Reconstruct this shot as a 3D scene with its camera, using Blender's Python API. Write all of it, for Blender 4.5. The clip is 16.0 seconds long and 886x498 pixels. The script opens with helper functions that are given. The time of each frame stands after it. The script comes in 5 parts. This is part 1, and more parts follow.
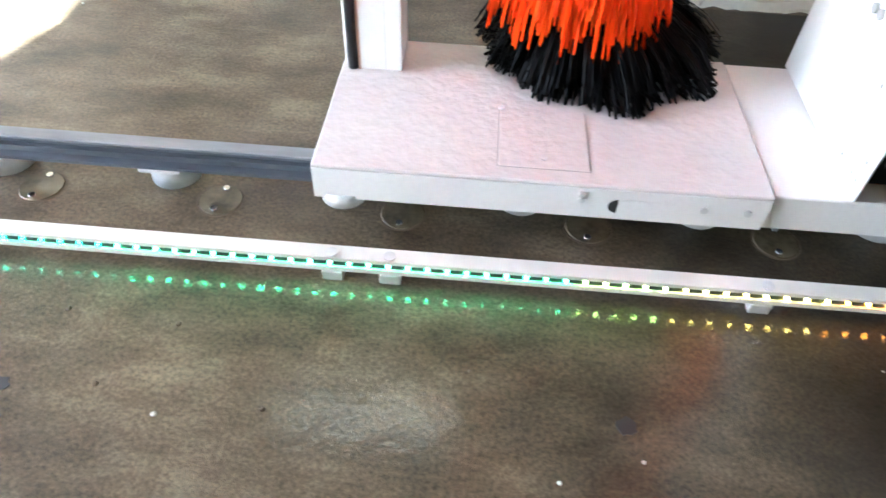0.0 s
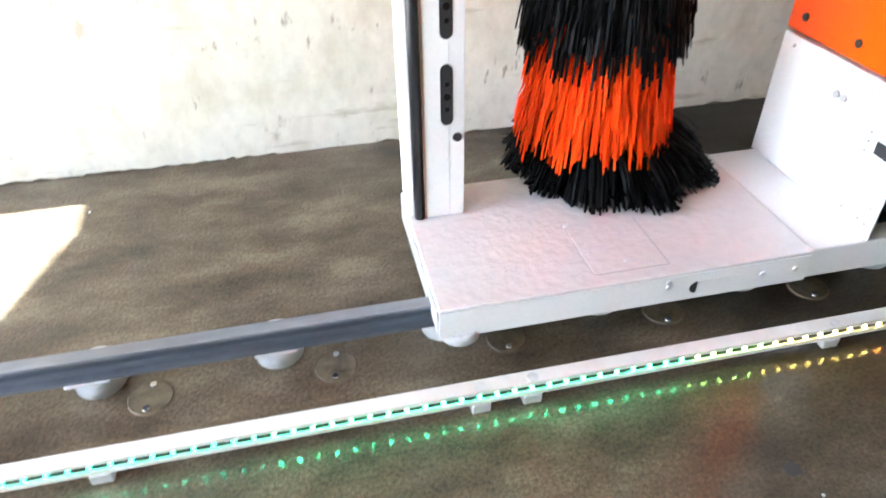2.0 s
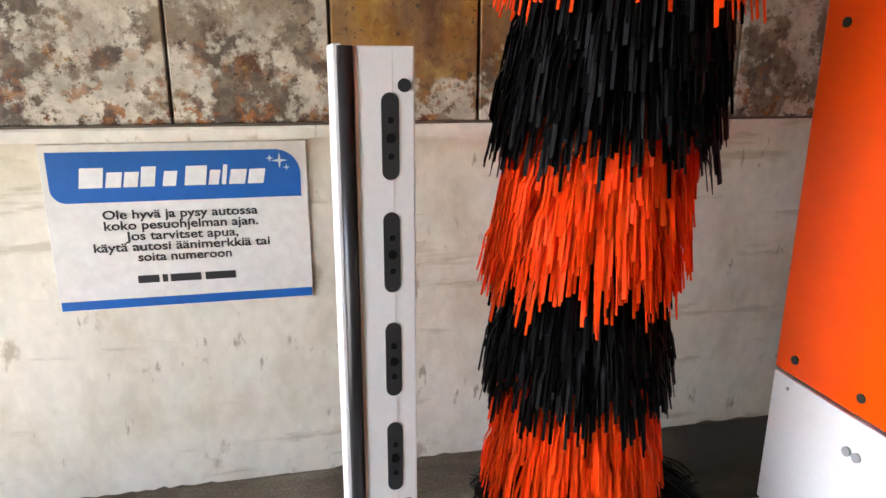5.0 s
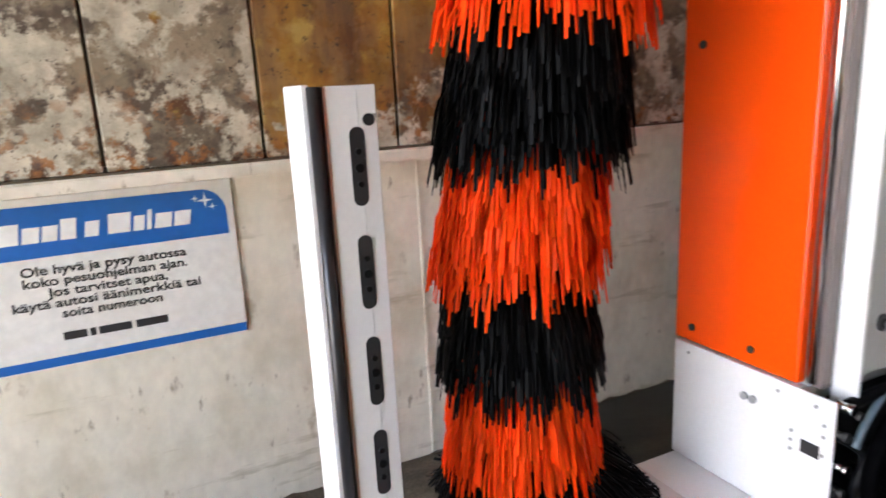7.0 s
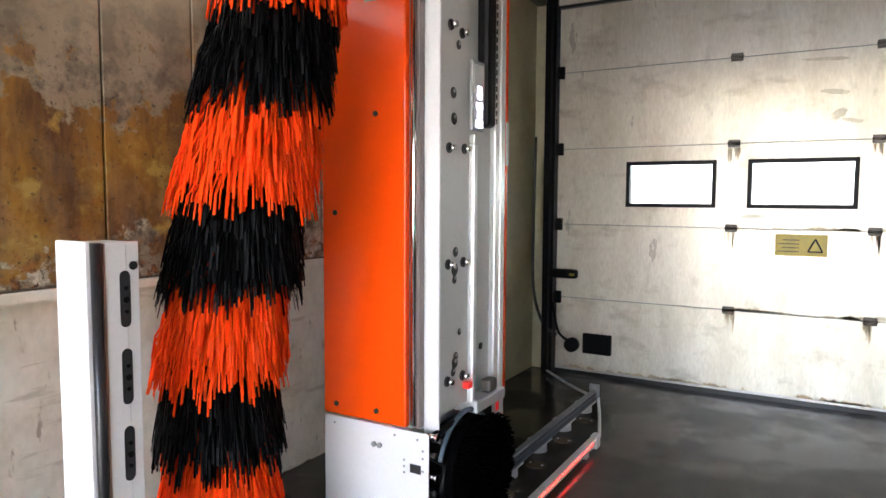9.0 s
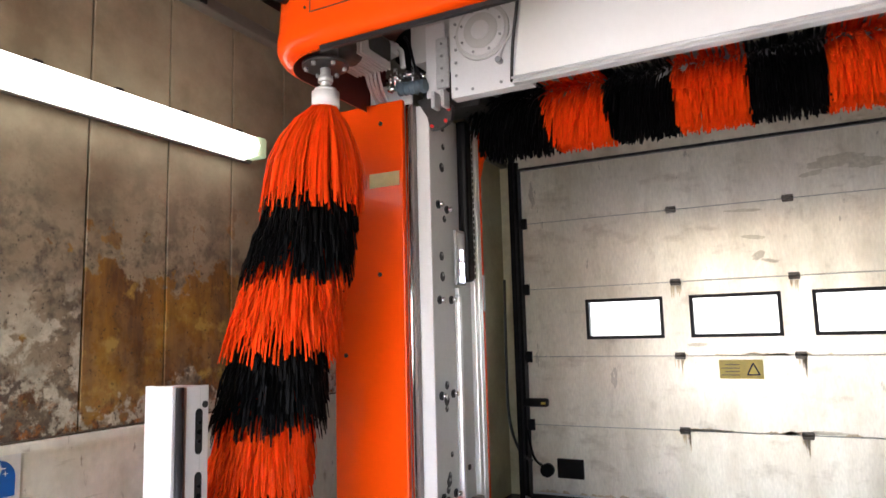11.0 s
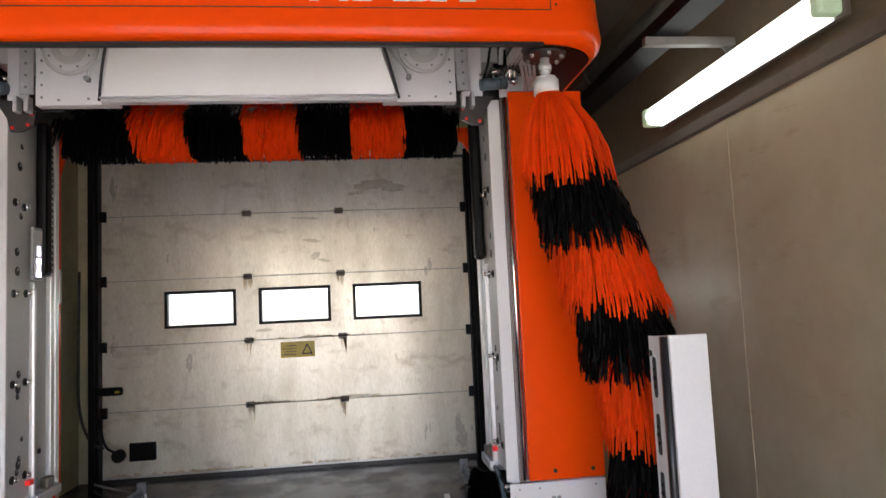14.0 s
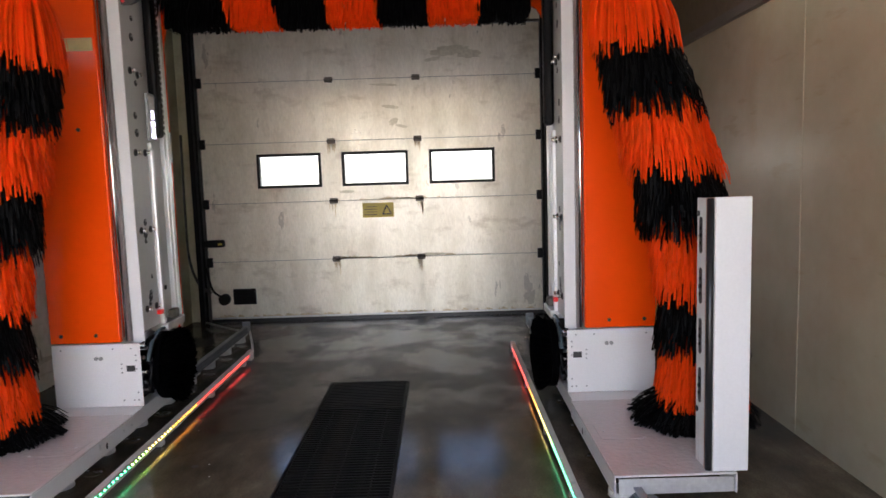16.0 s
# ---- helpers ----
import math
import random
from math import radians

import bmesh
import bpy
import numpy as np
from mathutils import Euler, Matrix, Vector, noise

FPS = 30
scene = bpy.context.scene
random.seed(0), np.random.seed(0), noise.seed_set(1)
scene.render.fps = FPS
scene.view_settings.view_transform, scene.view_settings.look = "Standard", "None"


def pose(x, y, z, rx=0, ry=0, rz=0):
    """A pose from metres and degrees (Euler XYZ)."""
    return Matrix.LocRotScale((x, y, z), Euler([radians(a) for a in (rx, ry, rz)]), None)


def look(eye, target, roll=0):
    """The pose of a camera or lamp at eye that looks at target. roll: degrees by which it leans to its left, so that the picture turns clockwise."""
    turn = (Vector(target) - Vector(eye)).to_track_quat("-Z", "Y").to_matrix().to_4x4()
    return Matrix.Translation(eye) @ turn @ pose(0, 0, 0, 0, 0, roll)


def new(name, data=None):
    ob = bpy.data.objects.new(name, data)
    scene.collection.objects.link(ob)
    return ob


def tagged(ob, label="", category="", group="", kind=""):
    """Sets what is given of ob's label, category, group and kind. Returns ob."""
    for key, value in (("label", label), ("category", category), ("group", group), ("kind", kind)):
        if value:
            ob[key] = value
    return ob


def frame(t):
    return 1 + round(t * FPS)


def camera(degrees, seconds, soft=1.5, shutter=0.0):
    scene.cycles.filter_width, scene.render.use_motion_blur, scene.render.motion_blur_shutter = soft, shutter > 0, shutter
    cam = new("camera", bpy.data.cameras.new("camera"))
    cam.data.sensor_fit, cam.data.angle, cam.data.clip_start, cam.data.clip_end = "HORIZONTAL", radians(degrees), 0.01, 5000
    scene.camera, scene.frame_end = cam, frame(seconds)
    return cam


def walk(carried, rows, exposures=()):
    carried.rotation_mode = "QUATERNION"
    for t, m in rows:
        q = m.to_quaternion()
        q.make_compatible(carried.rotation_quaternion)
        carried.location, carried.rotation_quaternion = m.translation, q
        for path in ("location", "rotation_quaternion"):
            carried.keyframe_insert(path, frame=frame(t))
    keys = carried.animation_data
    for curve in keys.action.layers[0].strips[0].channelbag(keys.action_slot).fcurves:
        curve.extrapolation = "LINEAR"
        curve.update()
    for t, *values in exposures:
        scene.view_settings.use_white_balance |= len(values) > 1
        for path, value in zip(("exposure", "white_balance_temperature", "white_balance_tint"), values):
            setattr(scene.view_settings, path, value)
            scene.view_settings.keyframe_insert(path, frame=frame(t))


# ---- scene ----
cam = camera(66.7, 16.0, shutter=0.2)
PATH = [
    (0, (-0.017, 0.032, 1.091), (-0.077, 1.393, -0.373), 2.6),
    (0.5, (-0.28, 0.063, 1.09), (-0.434, 1.432, -0.36), 0.3),
    (1, (-0.454, 0.081, 1.1), (-0.607, 1.424, -0.374), -1.4),
    (1.5, (-0.518, 0.07, 1.147), (-0.487, 1.454, -0.296), 0.2),
    (2, (-0.567, -0.01, 1.207), (-0.237, 1.549, -0.002), -0.9),
    (2.5, (-0.586, -0.022, 1.246), (-0.024, 1.676, 0.35), 1.0),
    (3, (-0.573, -0.008, 1.279), (0.076, 1.775, 0.645), 1.0),
    (3.5, (-0.528, 0.071, 1.293), (0.102, 1.894, 0.766), 0.0),
    (4, (-0.449, 0.202, 1.3), (0.081, 2.064, 0.798), 0.1),
    (4.5, (-0.42, 0.254, 1.298), (0.049, 2.131, 0.792), -0.7),
    (4.7, (-0.419, 0.254, 1.296), (0.01, 2.134, 0.767), 0.3),
    (6.8, (-0.571, 0.217, 1.317), (0.039, 2.054, 0.815), -2.6),
    (7, (-0.674, 0.198, 1.319), (0.169, 1.949, 0.847), -2.9),
    (7.5, (-0.877, 0.087, 1.352), (0.354, 1.595, 0.889), -4.2),
    (8, (-1.044, -0.058, 1.365), (0.472, 1.209, 1.052), -1.2),
    (8.5, (-1.219, -0.163, 1.419), (0.392, 0.999, 1.183), -1.1),
    (8.7, (-1.284, -0.177, 1.435), (0.401, 0.878, 1.219), -0.3),
    (10.8, (-1.909, -0.404, 1.483), (-0.133, 0.501, 1.65), -2.1),
    (11, (-1.973, -0.406, 1.495), (-0.206, 0.501, 1.737), -1.5),
    (11.5, (-2.149, -0.378, 1.501), (-0.343, 0.389, 1.886), -2.5),
    (12, (-2.3, -0.42, 1.509), (-0.411, 0.044, 1.971), -1.6),
    (12.5, (-2.393, -0.53, 1.511), (-0.454, -0.376, 1.977), -0.5),
    (13, (-2.488, -0.667, 1.513), (-0.52, -0.754, 1.861), -1.0),
    (13.5, (-2.583, -0.703, 1.503), (-0.608, -0.873, 1.771), -1.5),
    (14, (-2.73, -0.658, 1.48), (-0.751, -0.897, 1.649), -2.7),
    (14.5, (-2.861, -0.604, 1.458), (-0.879, -0.876, 1.452), -2.3),
    (15, (-2.925, -0.599, 1.456), (-0.945, -0.849, 1.32), -1.8),
    (15.5, (-2.97, -0.599, 1.451), (-0.988, -0.763, 1.24), -1.7),
    (16, (-3.044, -0.671, 1.445), (-1.055, -0.67, 1.234), -1.8),
]

EXPOSURES = [(0.0, 4.83, 5750, 10), (1.5, 4.78, 5750, 10), (2.2, 4.62, 5850, 11), (3.0, 4.02, 6050, 14), (4.0, 3.91, 6100, 17), (7.0, 3.78, 6100, 17), (8.5, 3.65, 5950, 15),
             (11.0, 3.33, 6150, 20), (12.5, 2.70, 6200, 21), (14.0, 2.65, 6200, 20), (15.0, 2.62, 6200, 20), (16.0, 2.70, 6200, 20)]
walk(cam, [(t, look(eye, target, roll)) for t, eye, target, roll in PATH], EXPOSURES)

# ---- world and sun ----
SUN_ELEV, SUN_AZ = 41.0, 182.8      # degrees; azimuth of the direction towards the sun, from +x to +y
world = bpy.data.worlds.new("world")
scene.world = world
world.use_nodes = True
wn = world.node_tree.nodes
sky = wn.new("ShaderNodeTexSky")
sky.sky_type, sky.sun_disc = "NISHITA", False
sky.sun_elevation, sky.sun_rotation = radians(SUN_ELEV), radians(90 - SUN_AZ)
world.node_tree.links.new(sky.outputs[0], wn["Background"].inputs[0])
wn["Background"].inputs[1].default_value = 0.10
sun_data = bpy.data.lights.new("sun", "SUN")
sun_data.energy, sun_data.angle, sun_data.color = 5.0, radians(0.5), (1.0, 0.95, 0.87)
sun = new("sun", sun_data)
sa, se = radians(SUN_AZ), radians(SUN_ELEV)
sun.matrix_world = look((math.cos(sa) * math.cos(se) * 20, math.sin(sa) * math.cos(se) * 20, math.sin(se) * 20), (0, 0, 0))


# ---- materials ----
def mat(name, colour, rough=0.5, metal=0.0, emit=None, strength=0.0, grain=0.06, scale=40.0, bump=0.0, spots=None, amount=0.0, spot_scale=4.0,
        rough_var=0.0, coat=0.0, spec=0.5, random_amount=0.0, stretch=(1, 1, 1), island=False):
    """A surface with fine grain, broad uneven stains and relief."""
    m = bpy.data.materials.new(name)
    m.use_nodes = True
    n, l = m.node_tree.nodes, m.node_tree.links
    b = n["Principled BSDF"]
    b.inputs["Roughness"].default_value, b.inputs["Metallic"].default_value = rough, metal
    b.inputs["Coat Weight"].default_value, b.inputs["Coat Roughness"].default_value = coat, 0.12
    b.inputs["Specular IOR Level"].default_value = spec
    tc = n.new("ShaderNodeTexCoord")
    mp = n.new("ShaderNodeMapping")
    mp.inputs["Scale"].default_value = stretch
    l.new(tc.outputs["Object"], mp.inputs[0])
    fine = n.new("ShaderNodeTexNoise")
    fine.inputs["Scale"].default_value, fine.inputs["Detail"].default_value = scale, 4
    l.new(mp.outputs[0], fine.inputs["Vector"])
    hsv = n.new("ShaderNodeHueSaturation")
    hsv.inputs["Color"].default_value = (*colour, 1)
    mr = n.new("ShaderNodeMapRange")
    mr.inputs[1].default_value, mr.inputs[2].default_value = 0.3, 0.7
    mr.inputs[3].default_value, mr.inputs[4].default_value = 1 - grain, 1 + grain
    l.new(fine.outputs[0], mr.inputs[0])
    value = mr.outputs[0]
    if random_amount:
        if island:
            oi = n.new("ShaderNodeNewGeometry").outputs["Random Per Island"]
        else:
            oi = n.new("ShaderNodeObjectInfo").outputs["Random"]
        r2 = n.new("ShaderNodeMapRange")
        r2.inputs[3].default_value, r2.inputs[4].default_value = 1 - random_amount, 1 + random_amount
        l.new(oi, r2.inputs[0])
        mul = n.new("ShaderNodeMath")
        mul.operation = "MULTIPLY"
        l.new(value, mul.inputs[0]), l.new(r2.outputs[0], mul.inputs[1])
        value = mul.outputs[0]
    l.new(value, hsv.inputs["Value"])
    col = hsv.outputs[0]
    if spots:
        broad = n.new("ShaderNodeTexNoise")
        broad.inputs["Scale"].default_value, broad.inputs["Detail"].default_value, broad.inputs["Roughness"].default_value = spot_scale, 8, 0.65
        l.new(mp.outputs[0], broad.inputs["Vector"])
        cr = n.new("ShaderNodeMapRange")
        cr.inputs[1].default_value, cr.inputs[2].default_value, cr.inputs[4].default_value = 0.45, 0.72, amount
        l.new(broad.outputs[0], cr.inputs[0])
        mix = n.new("ShaderNodeMix")
        mix.data_type = "RGBA"
        mix.inputs["B"].default_value = (*spots, 1)
        l.new(cr.outputs[0], mix.inputs["Factor"]), l.new(col, mix.inputs["A"])
        col = mix.outputs["Result"]
        if rough_var:
            rr = n.new("ShaderNodeMapRange")
            rr.inputs[1].default_value, rr.inputs[2].default_value = 0.35, 0.65
            rr.inputs[3].default_value, rr.inputs[4].default_value = max(0.03, rough - rough_var), min(1, rough + rough_var)
            l.new(broad.outputs[0], rr.inputs[0]), l.new(rr.outputs[0], b.inputs["Roughness"])
    l.new(col, b.inputs["Base Color"])
    if bump:
        bp = n.new("ShaderNodeBump")
        bp.inputs["Strength"].default_value, bp.inputs["Distance"].default_value = bump, 0.004
        l.new(fine.outputs[0], bp.inputs["Height"]), l.new(bp.outputs[0], b.inputs["Normal"])
    if emit:
        b.inputs["Emission Color"].default_value, b.inputs["Emission Strength"].default_value = (*emit, 1), strength
    return m


def floor_material():
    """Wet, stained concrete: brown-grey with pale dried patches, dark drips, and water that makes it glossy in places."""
    m = bpy.data.materials.new("wet_concrete")
    m.use_nodes = True
    n, l = m.node_tree.nodes, m.node_tree.links
    b = n["Principled BSDF"]
    tc = n.new("ShaderNodeTexCoord").outputs["Object"]

    def noise_node(scale, detail=8, rough=0.6, stretch=None):
        t = n.new("ShaderNodeTexNoise")
        t.inputs["Scale"].default_value, t.inputs["Detail"].default_value, t.inputs["Roughness"].default_value = scale, detail, rough
        if stretch:
            mp = n.new("ShaderNodeMapping")
            mp.inputs["Scale"].default_value = stretch
            l.new(tc, mp.inputs[0]), l.new(mp.outputs[0], t.inputs["Vector"])
        else:
            l.new(tc, t.inputs["Vector"])
        return t.outputs[0]

    def ramp(src, stops):
        r = n.new("ShaderNodeValToRGB")
        while len(r.color_ramp.elements) < len(stops):
            r.color_ramp.elements.new(0.5)
        for e, (p, c) in zip(r.color_ramp.elements, stops):
            e.position, e.color = p, (*c, 1)
        l.new(src, r.inputs[0])
        return r.outputs[0]

    base = ramp(noise_node(3.6, 8, 0.62, (0.8, 1.5, 1)), [(0.30, (0.048, 0.037, 0.024)), (0.44, (0.096, 0.076, 0.049)), (0.54, (0.135, 0.109, 0.071)), (0.68, (0.215, 0.178, 0.118))])
    grit = ramp(noise_node(110, 5, 0.75), [(0.32, (0.45, 0.45, 0.45)), (0.5, (0.95, 0.95, 0.95)), (0.68, (1.5, 1.45, 1.35))])
    mix = n.new("ShaderNodeMix")
    mix.data_type, mix.blend_type = "RGBA", "MULTIPLY"
    mix.inputs["Factor"].default_value = 1
    l.new(base, mix.inputs["A"]), l.new(grit, mix.inputs["B"])
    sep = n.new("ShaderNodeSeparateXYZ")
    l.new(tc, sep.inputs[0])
    # darkening put into the colour towards the door, with a ragged noise edge
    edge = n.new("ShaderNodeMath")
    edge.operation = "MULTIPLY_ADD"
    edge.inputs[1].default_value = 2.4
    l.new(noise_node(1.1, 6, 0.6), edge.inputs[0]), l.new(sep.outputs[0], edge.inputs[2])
    far_dark = n.new("ShaderNodeMapRange")
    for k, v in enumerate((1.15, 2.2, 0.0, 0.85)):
        far_dark.inputs[k + 1].default_value = v
    l.new(edge.outputs[0], far_dark.inputs[0])
    far_mix = n.new("ShaderNodeMix")
    far_mix.data_type = "RGBA"
    far_mix.inputs["B"].default_value = (0.010, 0.0085, 0.007, 1)
    l.new(far_dark.outputs[0], far_mix.inputs["Factor"]), l.new(mix.outputs["Result"], far_mix.inputs["A"])
    l.new(far_mix.outputs["Result"], b.inputs["Base Color"])
    b.inputs["Roughness"].default_value, b.inputs["Specular IOR Level"].default_value = 0.55, 0.12
    wet = ramp(noise_node(1.6, 5, 0.55), [(0.46, (1, 1, 1)), (0.64, (0.35, 0.35, 0.35))])
    l.new(wet, b.inputs["Coat Weight"])
    film = ramp(noise_node(5.5, 6, 0.6), [(0.40, (0.015, 0.015, 0.015)), (0.62, (0.10, 0.10, 0.10))])
    l.new(film, b.inputs["Coat Roughness"])
    b.inputs["Coat IOR"].default_value = 1.38
    ripple = n.new("ShaderNodeBump")
    ripple.inputs["Strength"].default_value, ripple.inputs["Distance"].default_value = 0.55, 0.0016
    l.new(noise_node(60, 3, 0.5), ripple.inputs["Height"]), l.new(ripple.outputs[0], b.inputs["Coat Normal"])
    bp = n.new("ShaderNodeBump")
    bp.inputs["Strength"].default_value, bp.inputs["Distance"].default_value = 0.7, 0.004
    l.new(noise_node(75, 6, 0.7), bp.inputs["Height"]), l.new(bp.outputs[0], b.inputs["Normal"])
    return m


def rust_material():
    """Old painted sheet panels: chalky beige paint, grey grime, peeling down to ochre and brown towards the foot."""
    m = bpy.data.materials.new("peeling_painted_panel")
    m.use_nodes = True
    n, l = m.node_tree.nodes, m.node_tree.links
    b = n["Principled BSDF"]
    b.inputs["Roughness"].default_value = 0.7
    geo = n.new("ShaderNodeNewGeometry").outputs["Position"]
    obj = n.new("ShaderNodeObjectInfo").outputs["Random"]
    sep = n.new("ShaderNodeSeparateXYZ")
    l.new(geo, sep.inputs[0])

    def noise_node(scale, detail, rough, stretch=(1, 1, 1)):
        mp = n.new("ShaderNodeMapping")
        mp.inputs["Scale"].default_value = stretch
        t = n.new("ShaderNodeTexNoise")
        t.inputs["Scale"].default_value, t.inputs["Detail"].default_value, t.inputs["Roughness"].default_value = scale, detail, rough
        l.new(geo, mp.inputs[0]), l.new(mp.outputs[0], t.inputs["Vector"])
        return t.outputs[0]

    def remap(src, a, z, lo=0.0, hi=1.0):
        r = n.new("ShaderNodeMapRange")
        for i, v in enumerate((a, z, lo, hi)):
            r.inputs[i + 1].default_value = v
        l.new(src, r.inputs[0])
        return r.outputs[0]

    def math_node(op, a, c):
        r = n.new("ShaderNodeMath")
        r.operation = op
        for i, v in enumerate((a, c)):
            if isinstance(v, (int, float)):
                r.inputs[i].default_value = v
            else:
                l.new(v, r.inputs[i])
        return r.outputs[0]

    def blend(fac, a, c):
        r = n.new("ShaderNodeMix")
        r.data_type = "RGBA"
        l.new(fac, r.inputs["Factor"])
        for k, v in (("A", a), ("B", c)):
            if isinstance(v, tuple):
                r.inputs[k].default_value = (*v, 1)
            else:
                l.new(v, r.inputs[k])
        return r.outputs["Result"]

    low = remap(sep.outputs[2], 2.3, 1.75)                   # weathering reaches this high
    patch = noise_node(3.4, 9, 0.62)
    streak = noise_node(7.0, 7, 0.65, (1, 1, 0.3))
    fine = noise_node(42, 6, 0.75)
    paint = blend(remap(noise_node(2.4, 6, 0.65), 0.35, 0.65), (0.165, 0.122, 0.072), (0.30, 0.25, 0.165))
    mould = math_node("MULTIPLY", low, remap(math_node("ADD", noise_node(6.5, 10, 0.7), math_node("MULTIPLY", streak, 0.35)), 0.64, 0.76, 0, 0.9))
    grime = blend(mould, paint, (0.065, 0.048, 0.032))
    # ochre where the paint of two sheets has come away, ragged above and at the foot
    sheet = math_node("MULTIPLY", remap(sep.outputs[0], -0.314, -0.306), remap(sep.outputs[0], 0.80, 0.44))
    edge = math_node("ADD", sep.outputs[2], math_node("MULTIPLY", patch, 1.1))
    bare = math_node("MULTIPLY", sheet, math_node("MULTIPLY", remap(edge, 2.36, 2.33), remap(edge, 1.80, 1.83)))
    spots = math_node("MULTIPLY", low, remap(noise_node(5.2, 8, 0.6), 0.60, 0.615))
    peel = math_node("MAXIMUM", bare, spots)
    ochre = blend(remap(streak, 0.36, 0.62), (0.29, 0.145, 0.014), (0.085, 0.033, 0.008))
    ochre = blend(remap(noise_node(8, 6, 0.6), 0.54, 0.66), ochre, (0.37, 0.25, 0.045))
    col = blend(peel, grime, ochre)
    flake = math_node("MULTIPLY", remap(math_node("ADD", sep.outputs[2], math_node("MULTIPLY", patch, 0.6)), 2.10, 1.78), remap(noise_node(6, 10, 0.70), 0.47, 0.52, 0, 0.92))
    flake = math_node("MULTIPLY", flake, remap(bare, 0, 1, 1, 0.08))
    col = blend(flake, col, blend(remap(noise_node(9, 8, 0.7), 0.38, 0.62), (0.66, 0.61, 0.47), (0.33, 0.30, 0.22)))
    rust = math_node("MULTIPLY", remap(sep.outputs[2], 1.42, 1.165), remap(noise_node(20, 9, 0.7), 0.52, 0.575))
    col = blend(rust, col, blend(remap(noise_node(30, 5, 0.6), 0.42, 0.58), (0.30, 0.115, 0.020), (0.065, 0.025, 0.010)))
    specks = math_node("MULTIPLY", low, remap(fine, 0.585, 0.64, 0, 0.85))
    col = blend(specks, col, (0.032, 0.020, 0.012))
    l.new(col, b.inputs["Base Color"])
    bp = n.new("ShaderNodeBump")
    bp.inputs["Strength"].default_value, bp.inputs["Distance"].default_value = 0.5, 0.004
    l.new(math_node("ADD", patch, fine), bp.inputs["Height"]), l.new(bp.outputs[0], b.inputs["Normal"])
    return m


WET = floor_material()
RUSTY = rust_material()
LOWER_WALL = mat("stained_white_wall", (0.755, 0.715, 0.60), 0.45, spots=(0.40, 0.34, 0.20), amount=0.6, spot_scale=4.0, grain=0.06, scale=34, bump=0.15, stretch=(1, 1, 0.7))
RIGHT_WALL = mat("glossy_beige_wall", (0.46, 0.42, 0.295), 0.25, spots=(0.31, 0.27, 0.165), amount=0.6, spot_scale=0.9, grain=0.02, scale=12)
CEILING = mat("dull_ceiling", (0.22, 0.20, 0.16), 0.7, spots=(0.14, 0.12, 0.09), amount=0.5, spot_scale=1.5)
END_WALL = mat("olive_end_wall", (0.56, 0.53, 0.36), 0.5, spots=(0.27, 0.23, 0.13), amount=0.6, spot_scale=2.0)
DOOR_METAL = mat("dull_aluminium_panel", (0.82, 0.79, 0.69), 0.33, 0.28, spots=(0.56, 0.51, 0.38), amount=0.6, spot_scale=2.3, rough_var=0.06, grain=0.08, scale=45, bump=0.10, stretch=(1, 1.5, 0.5))


def stain_layer(m, colour, scale, stretch, low, high, amount):
    """Dried stains with ragged edges over a material's colour."""
    n, l = m.node_tree.nodes, m.node_tree.links
    b = n["Principled BSDF"]
    mp = n.new("ShaderNodeMapping")
    mp.inputs["Scale"].default_value = stretch
    l.new(n.new("ShaderNodeNewGeometry").outputs["Position"], mp.inputs[0])
    t = n.new("ShaderNodeTexNoise")
    t.inputs["Scale"].default_value, t.inputs["Detail"].default_value, t.inputs["Roughness"].default_value = scale, 9, 0.62
    l.new(mp.outputs[0], t.inputs["Vector"])
    k = n.new("ShaderNodeMapRange")
    k.inputs[1].default_value, k.inputs[2].default_value, k.inputs[4].default_value = low, high, amount
    l.new(t.outputs[0], k.inputs[0])
    mix = n.new("ShaderNodeMix")
    mix.data_type = "RGBA"
    mix.inputs["B"].default_value = (*colour, 1)
    l.new(b.inputs["Base Color"].links[0].from_socket, mix.inputs["A"]), l.new(k.outputs[0], mix.inputs["Factor"])
    l.new(mix.outputs["Result"], b.inputs["Base Color"])


stain_layer(DOOR_METAL, (0.24, 0.18, 0.085), 2.6, (1, 0.8, 1.8), 0.55, 0.74, 0.55)
stain_layer(DOOR_METAL, (0.33, 0.29, 0.20), 9.0, (1, 1, 0.6), 0.58, 0.72, 0.28)
stain_layer(LOWER_WALL, (0.30, 0.22, 0.11), 7.0, (1, 1, 0.6), 0.64, 0.70, 0.6)
stain_layer(LOWER_WALL, (0.20, 0.15, 0.075), 16.0, (1, 1, 0.35), 0.62, 0.67, 0.65)
stain_layer(LOWER_WALL, (0.33, 0.29, 0.16), 5.0, (0.35, 1, 2.4), 0.57, 0.63, 0.45)
stain_layer(RIGHT_WALL, (0.34, 0.28, 0.16), 1.6, (1, 1, 0.5), 0.56, 0.72, 0.5)
stain_layer(RIGHT_WALL, (0.30, 0.24, 0.13), 4.0, (0.6, 1, 2.0), 0.60, 0.66, 0.30)
WHITE = mat("white_powder_coat", (0.79, 0.79, 0.79), 0.38, grain=0.02, scale=90, bump=0.05)
WHITE_WET = mat("wet_white_powder_coat", (0.70, 0.675, 0.665), 0.25, grain=0.03, scale=38, bump=0.9, spots=(0.63, 0.58, 0.56), amount=0.35, spot_scale=6)
GREY_PAINT = mat("light_grey_sheet", (0.64, 0.64, 0.62), 0.38, grain=0.03)
GREY_DARK = mat("grey_channel", (0.30, 0.31, 0.31), 0.42)
